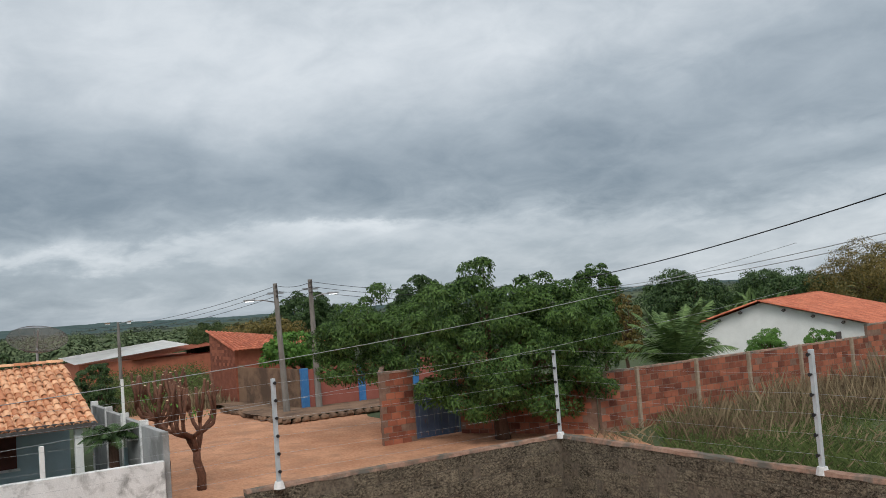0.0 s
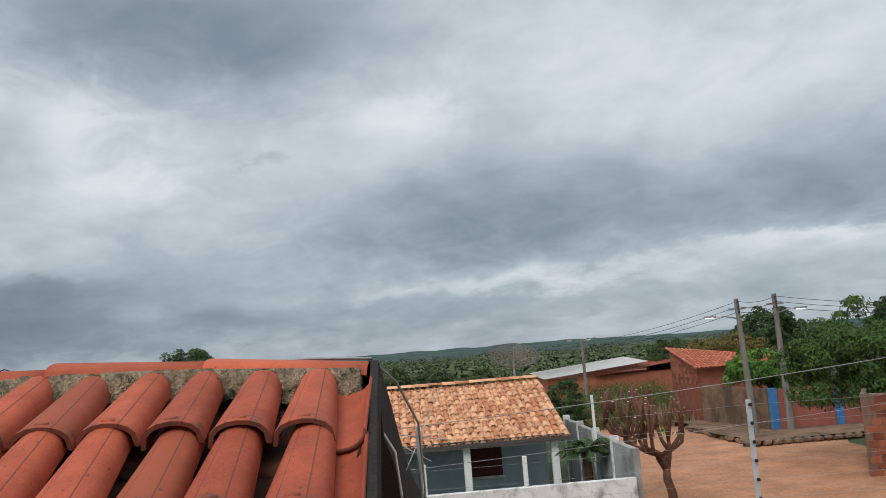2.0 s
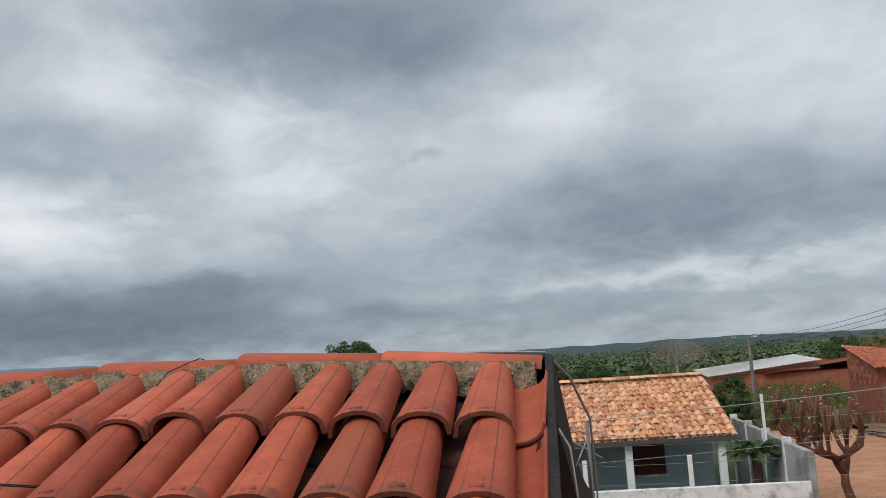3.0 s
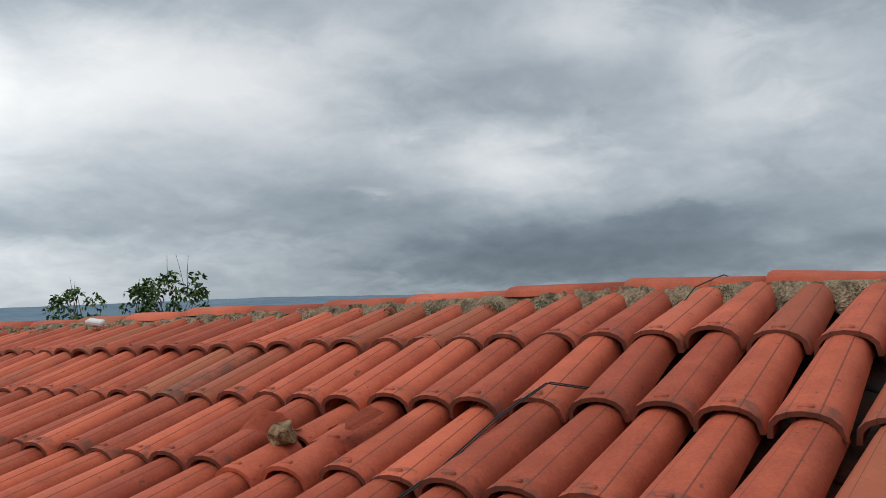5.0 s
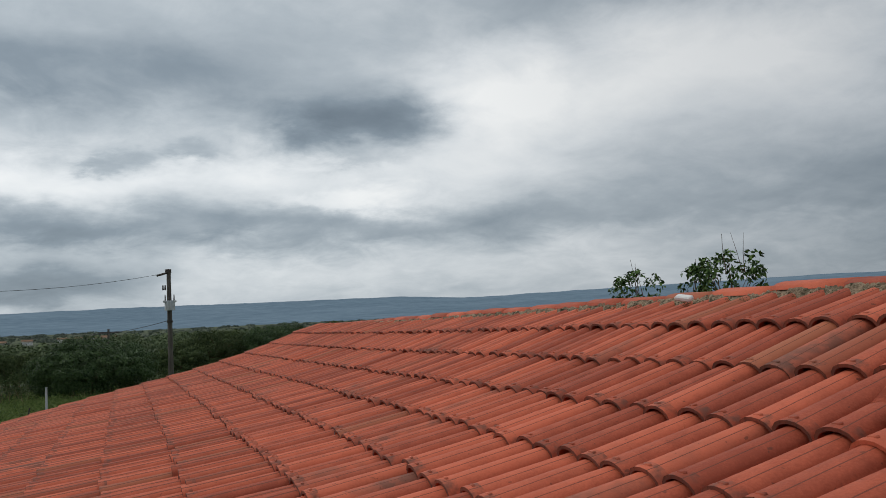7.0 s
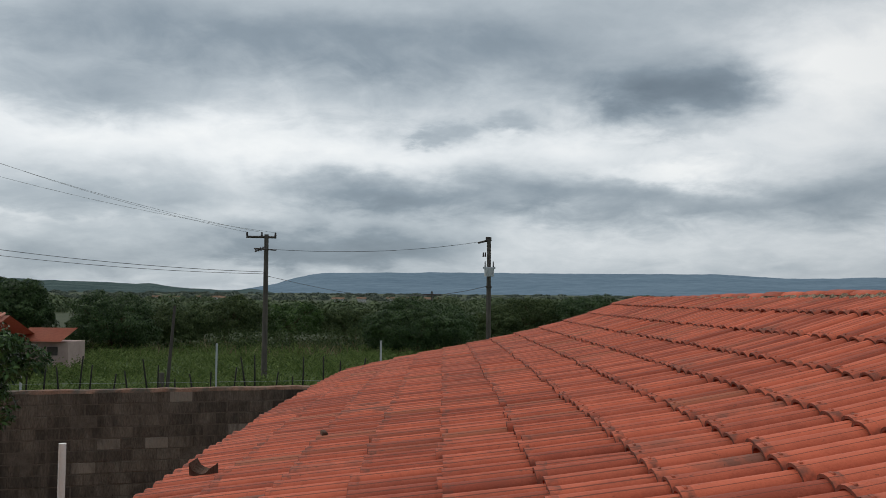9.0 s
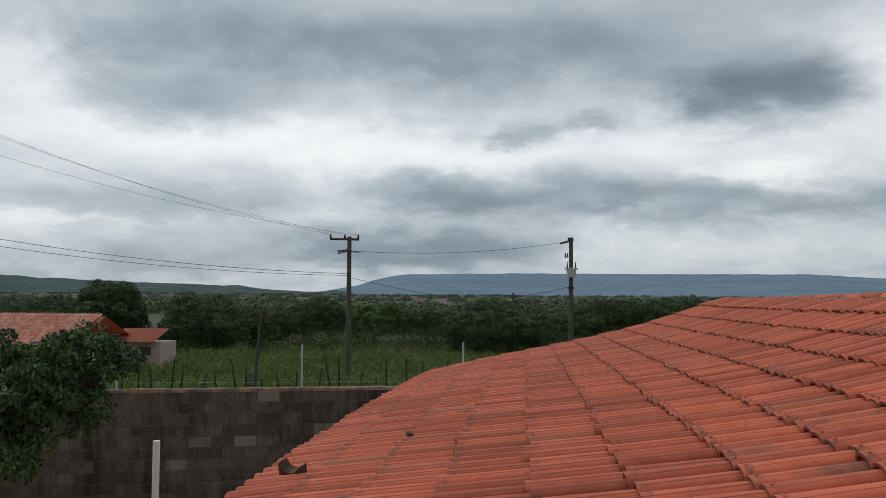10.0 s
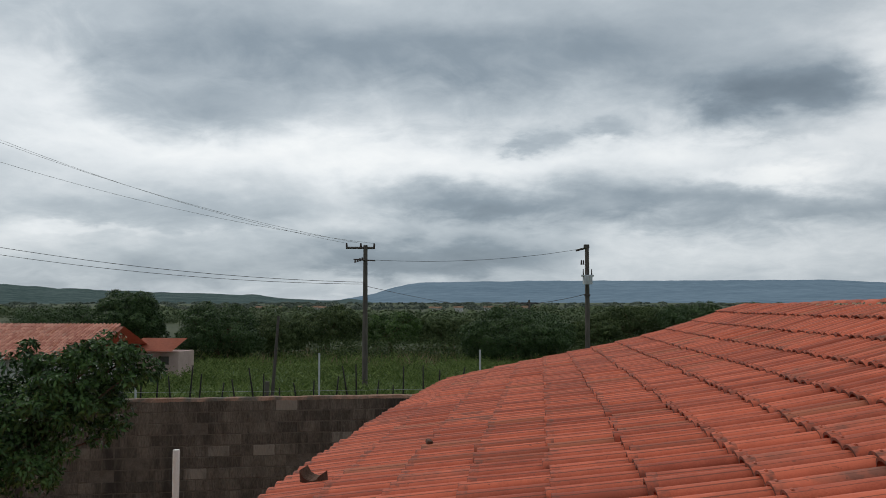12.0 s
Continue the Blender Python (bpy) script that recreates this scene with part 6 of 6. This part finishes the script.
tagged(part("dark_shrubs", mesh_of("dark_shrubs", v, f, leaf_weed), leaf_weed), "darker leafy shrubs scattered over the field", "shrub", kind="stuff")

# far woods: countless domed trees out to the hills, with clearings between
def wood_domes(spots, blades_each, seed):
    """Low domes of blades, one for each (x, y, z, half width, height)."""
    r = np.random.default_rng(seed)
    c = np.repeat(np.array(spots), blades_each, axis=0)
    n = len(c)
    d = r.normal(size=(n, 3))
    d[:, 2] = np.abs(d[:, 2]) * 0.9 - 0.1
    d /= np.linalg.norm(d, axis=1)[:, None]
    ruffle = (0.78 + 0.3 * r.random(n))[:, None]
    p = c[:, :3] + d * np.stack([c[:, 3], c[:, 3], c[:, 4]], 1) * ruffle
    s1 = np.cross(d + r.normal(size=(n, 3)) * 0.3, r.normal(size=(n, 3)))
    s1 /= np.linalg.norm(s1, axis=1)[:, None]
    s2 = np.cross(d, s1)
    g = (c[:, 3] * (0.09 + 0.10 * r.random(n)))[:, None]
    v = np.stack([p - s1 * g, p - s2 * g * 0.8, p + s1 * g, p + s2 * g * 0.8], 1).reshape(-1, 3)
    return v, np.arange(4 * n).reshape(n, 4)


r = np.random.default_rng(91)
near_w, mid_w, far_w = [], [], []
for k in range(13000):
    d = 4.6 / math.tan(radians(0.16 + 2.35 * r.random() ** 1.35))
    az_ = -158 + 198 * r.random()
    x, y, _ = polar(az_, d)
    if -55 < az_ < -24 or d < 92 or noise.noise((x * 0.012, y * 0.012, 2.0)) > 0.04:
        continue
    high = (1.3 + 1.9 * r.random() ** 1.5) * (1 + 0.0004 * d)
    high *= 0.68 if d < 260 else 0.85
    low = -0.02 - 0.9 * min(1, max(0, (d - 90) / 400))
    (near_w if d < 190 else mid_w if d < 420 else far_w).append((x, y, low + high * 0.3, high * (0.55 + 0.4 * r.random()) * (1 + 0.0009 * d), high * 0.75))
# leaf colours here carry painted haze, palest on the farthest trees
for name_, spots, each, leaf, sd, label in (("near_woods", near_w, 120, leaf_mid_haze, 92, "dark green scrub woodland beyond the fields"), ("far_woods", mid_w, 90, leaf_mid_haze, 93, "dark green woodland in the distance"), ("farther_woods", far_w, 80, leaf_haze, 94, "dark woodland out to the hills")):
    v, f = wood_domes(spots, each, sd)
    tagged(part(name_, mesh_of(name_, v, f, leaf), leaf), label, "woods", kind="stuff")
# scattered far farm buildings
for k in range(18):
    d = 390 + 90 * r.random()
    az_ = (-1 + 8 * r.random()) if k % 3 else (13 + 5 * r.random())
    x, y, _ = polar(az_, d)
    ob = thing("far_cottage", (x, y, -0.8), "tiny distant cottage among trees", "house", "distant cottages")
    w_ = 0.9 + 1.0 * r.random()
    part("wall", box((x - w_, y - 1.5, -1.2), (x + w_, y + 1.5, 0.9)), white_wall, ob)
    bm = bmesh.new()
    e0 = [bm.verts.new((x + sx * (w_ + 0.3), y + sy * 1.9, 0.85 + (0.75 if sy == 0 else 0))) for sy in (-1, 0, 1) for sx in (-1, 1)]
    bm.faces.new((e0[0], e0[1], e0[3], e0[2])), bm.faces.new((e0[2], e0[3], e0[5], e0[4]))
    bm.faces.new((e0[0], e0[2], e0[4])), bm.faces.new((e0[1], e0[5], e0[3])), bm.faces.new((e0[0], e0[4], e0[5], e0[1]))
    part("roof", bm, brown_wall, ob)


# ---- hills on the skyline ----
# aerial haze is painted in: bluish base colours that also emit a little
def backdrop_material(name, a, b, haze_glow, scale=(0.004, 0.004, 0.02)):
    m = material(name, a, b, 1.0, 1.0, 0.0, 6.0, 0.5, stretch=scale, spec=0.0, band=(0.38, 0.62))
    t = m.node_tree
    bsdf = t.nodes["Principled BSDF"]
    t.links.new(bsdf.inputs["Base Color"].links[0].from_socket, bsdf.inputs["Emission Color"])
    bsdf.inputs["Emission Strength"].default_value = haze_glow
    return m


def hills(name, dist, profile, mat, label, seed, rough=0.08, foot=0.62):
    """A long ridge against the sky: bearing and height of its top in degrees, between given points."""
    bm = bmesh.new()
    prev = None
    azs = np.arange(profile[0][0], profile[-1][0] + 0.01, 0.4)
    pa, pe = [p[0] for p in profile], [p[1] for p in profile]
    for a in azs:
        e = np.interp(a, pa, pe) + rough * noise.noise((a * 0.7, seed, 0)) + rough * 0.5 * noise.noise((a * 3.1, seed, 4))
        col = []
        for k, (dd, hh) in enumerate(((foot, -0.02), (0.82, 0.45), (1.0, 1.0), (1.05, 0.9))):
            x, y, _ = polar(a, dist * dd)
            top = 4.0 + dist * math.tan(radians(e))
            col.append(bm.verts.new((x, y, -1.5 + (top + 1.5) * hh if k else -3.0)))
        if prev:
            for k in range(3):
                bm.faces.new((prev[k], col[k], col[k + 1], prev[k + 1]))
        prev = col
    tagged(part(name, bm, mat, None, "", True), label, "hills", kind="structure")


# haze painted into both hill colours, stronger and bluer on the escarpment
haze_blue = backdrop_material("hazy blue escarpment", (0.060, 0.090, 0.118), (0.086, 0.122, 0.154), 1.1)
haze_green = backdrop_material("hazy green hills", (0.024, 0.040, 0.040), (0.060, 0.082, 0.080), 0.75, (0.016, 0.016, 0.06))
hills("backdrop_mesa", 4300, [(-62, 1.0), (-43, 1.32), (-30, 1.15), (-21, 1.0), (-17, 1.25), (0, 1.28), (7.5, 1.18), (8.4, 1.05), (9.6, 0.75), (10.6, 0.45), (12.5, 0.1), (14, -0.2)], haze_blue, "long flat-topped escarpment on the skyline, painted haze-blue", 1.0, 0.05)
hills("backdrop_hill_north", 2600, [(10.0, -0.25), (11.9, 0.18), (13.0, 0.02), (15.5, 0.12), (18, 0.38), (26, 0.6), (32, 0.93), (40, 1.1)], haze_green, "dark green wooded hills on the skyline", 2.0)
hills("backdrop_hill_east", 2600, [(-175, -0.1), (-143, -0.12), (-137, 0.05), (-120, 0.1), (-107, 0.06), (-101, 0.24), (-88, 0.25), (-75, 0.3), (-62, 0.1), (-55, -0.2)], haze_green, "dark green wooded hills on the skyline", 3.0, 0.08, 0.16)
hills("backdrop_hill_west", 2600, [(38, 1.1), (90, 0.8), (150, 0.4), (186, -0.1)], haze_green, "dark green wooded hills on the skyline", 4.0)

# pale houses on the eastern hillside
for az_, rise, wide in ((-100.6, 0.10, 5.0), (-101.8, 0.12, 4.0), (-102.3, -0.22, 8.0), (-103.0, -0.02, 4.5), (-99.6, -0.10, 3.5)):
    x, y, _ = polar(az_, 2280)
    z = 4.0 + 2280 * math.tan(radians(rise))
    ob = thing("hillside_house", (x, y, z), "tiny pale house on the far hillside", "house", "distant hillside houses")
    part("wall", box((x - 4, y - wide, z - 8), (x + 4, y + wide, z + 3.0)), white_paint, ob)
    bm = bmesh.new()
    e0 = [bm.verts.new((x + sx * 5, y + sy * (wide + 1), z + (5.0 if sx == 0 else 3.05))) for sx in (-1, 0, 1) for sy in (-1, 1)]
    bm.faces.new((e0[0], e0[1], e0[3], e0[2])), bm.faces.new((e0[2], e0[3], e0[5], e0[4]))
    bm.faces.new((e0[0], e0[2], e0[4])), bm.faces.new((e0[1], e0[5], e0[3])), bm.faces.new((e0[0], e0[4], e0[5], e0[1]))
    part("roof", bm, brown_wall, ob)

# ---- small things on the roof ----
lump = thing("broken_lump", (1.87, 1.98, roof_z(1.87, 1.98)), "broken mortar lump lying in a hole in the tiles", "rubble")
bm = bmesh.new()
bmesh.ops.create_icosphere(bm, subdivisions=3, radius=1.0)
for q in bm.verts:
    n_ = noise.noise_vector(q.co * 1.3 + Vector((3, 1, 2)))
    q.co = (q.co + n_ * 0.4)
    q.co = Vector((q.co.x * 0.040, q.co.y * 0.072, q.co.z * 0.034))
p = part("lump", bm, stone_mat)
p.parent = lump
p.matrix_basis = pose(-0.01, 0.0, 0.004, 8, 14, -38)


def shard(x, y, dz, rx, ry, rz, a0, a1, length):
    """A broken piece of a barrel tile."""
    bm = bmesh.new()
    rows = []
    for q in (0.0, 0.5, 1.0):
        row = []
        for k in range(6):
            s = a0 + (a1 - a0) * k / 5
            j = noise.noise((x * 40 + q * 3, k * 1.3, rz)) * 0.03
            row.append(bm.verts.new(((q - 0.5) * length + (j if q != 0.5 else 0), math.sin(s) * 0.08, math.cos(s) * 0.065 - 0.03)))
        rows.append(row)
    for a, b in zip(rows, rows[1:]):
        for k in range(5):
            bm.faces.new((a[k], a[k + 1], b[k + 1], b[k]))
    bmesh.ops.solidify(bm, geom=list(bm.faces), thickness=0.013)
    ob = tagged(part("tile_shard", bm, clay_plain), "broken shard of orange roof tile", "tile shard", "broken tile shards")
    ob.matrix_basis = pose(x, y, roof_z(x, y) + dz, rx, ry, rz)


# what is left of the two broken tiles: front halves and slipped rear pieces
for k, start, long, tilt, sink in ((10, 0.0, 0.20, 0, 0.002), (11, -0.03, 0.22, -4, 0.008), (10, 0.19, 0.31, 7, 0.016), (11, 0.21, 0.29, -9, 0.020)):
    stub = part("broken_tile", tile_mesh("broken_tile", clay_plain, length=long)[0], clay_plain, roof, "piece of a broken tile")
    stub.matrix_basis = broken_at[k] @ Matrix.Translation((start, 0, -sink)) @ Matrix.Rotation(radians(tilt), 4, "X") @ Matrix.Rotation(radians(tilt * 0.6), 4, "Z")
shard(1.88, 2.08, 0.004, 24, -22, 20, -0.8, 0.8, 0.12)
shard(1.93, 1.75, 0.004, -10, -18, -8, -0.9, 0.6, 0.13)
CABLE = [(2.92, 1.12, 0.004), (2.76, 1.14, -0.045), (2.51, 1.145, -0.04), (2.24, 1.155, -0.03), (2.19, 1.28, 0.012), (2.01, 1.32, 0.012), (1.80, 1.36, -0.02), (1.60, 1.40, -0.03), (1.20, 1.46, -0.02), (0.6, 1.5, 0.012)]
over = [(3.40, 1.07, roof_z(2.9, 1.07) - 0.01), (3.24, 1.09, ridge_top(1.09) - 0.012), (3.15, 1.10, ridge_top(1.1) + 0.004), (3.06, 1.11, ridge_top(1.1) - 0.012)]
wire("roof_cable", over + [(x, y, roof_z(x, y) + dz) for x, y, dz in CABLE], 0.0023, cable_black, None, "black cable lying over the roof tiles", "cable")
wire("roof_cable", [(x - 0.012, y - 0.02, roof_z(x, y) + dz + 0.004) for x, y, dz in CABLE[3:8]], 0.0018, cable_black, None, "black cable lying over the roof tiles", "cable")
litter = tagged(part("litter", add_box(bmesh.new(), (-0.03, -0.05, -0.01), (0.03, 0.05, 0.02), 0.008), white_paint), "crumpled white scrap on the roof", "litter")
litter.matrix_basis = pose(2.93, 4.62, roof_z(2.93, 4.62) + 0.012, 10, -15, 30)
bm = bmesh.new()
rows = []
for q in range(7):
    a_ = -1.0 + 2.0 * q / 6
    rim_z = 0.045 * a_ * a_ + (0.035 if q == 6 else 0.018 if q == 0 else 0.0)
    rows.append([bm.verts.new((dx_, a_ * 0.085, z_)) for dx_, z_ in ((-0.045, -0.02), (0.05, -0.02), (0.05, 0.018 + rim_z), (-0.045, 0.014 + rim_z))])
for a, b in zip(rows, rows[1:]):
    for k in range(4):
        bm.faces.new((a[k], a[(k + 1) % 4], b[(k + 1) % 4], b[k]))
bm.faces.new(rows[0][::-1]), bm.faces.new(rows[-1])
eave_shard = tagged(part("tile_fragment", bm, bark), "dark weathered saddle-shaped tile fragment on the eave tiles", "tile fragment")
eave_shard.matrix_basis = pose(-1.74, 5.48, roof_z(-1.74, 5.46) - 0.010, 4, -12, 68) @ Matrix.Diagonal((0.9, 0.85, 0.65, 1))
chip_ = tagged(part("tile_chip", add_box(bmesh.new(), (-0.02, -0.035, -0.01), (0.02, 0.035, 0.02), 0.006), bark), "dark chip of tile on the roof", "tile chip")
chip_.matrix_basis = pose(-1.12, 6.16, roof_z(-1.12, 6.16) + 0.005, 5, 10, 20)
# moss tufts in the ridge mortar
r = np.random.default_rng(95)
c = np.array([(RIDGE_X - 0.17 + r.normal() * 0.02, y, roof_z(RIDGE_X - 0.18, y) - 0.035) for y in r.random(70) * 6.5])
v, f = leaves(c, 90, 0.022, 0.006, 0.5, -0.1, seed=96)
tagged(part("moss", mesh_of("moss", v, f, leaf_dark), leaf_dark), "dark moss tufts in the ridge mortar", "moss", kind="stuff")
# wires at the gable end
wire("gable_cable", [(3.22, 0.22, 4.050), (3.19, 0.08, 4.052), (3.17, -0.14, 4.035), (3.5, -0.22, 3.94), (4.0, -0.30, 3.74), (4.2, -0.31, 3.45), (4.25, -0.31, 3.0)], 0.0055, cable_grey, None, "pale cable arching over the ridge end", "cable")
wire("gable_cable", [(3.15, -0.10, 3.90), (3.25, -0.20, 3.70), (3.3, -0.22, 3.45), (3.35, -0.26, 3.1)], 0.005, white_paint, None, "loose white wire hanging at the gable", "cable")
mast = thing("antenna_mast", (4.6, -0.30, 2.0), "thin metal antenna mast with bent rods at the gable", "antenna")
part("mast", rod((4.6, -0.30, 0.0), (4.6, -0.30, 3.68), 0.009, 0.009, 8), steel, mast)
part("rod", rod((4.6, -0.22, 3.45), (4.9, -0.45, 3.86), 0.003, 0.002, 5), steel, mast)
part("rod", rod((4.6, -0.12, 3.66), (4.6, -0.46, 3.60), 0.003, 0.003, 5), steel, mast)
part("rod", rod((4.6, -0.05, 3.70), (4.6, -0.36, 3.50), 0.003, 0.003, 5), steel, mast)
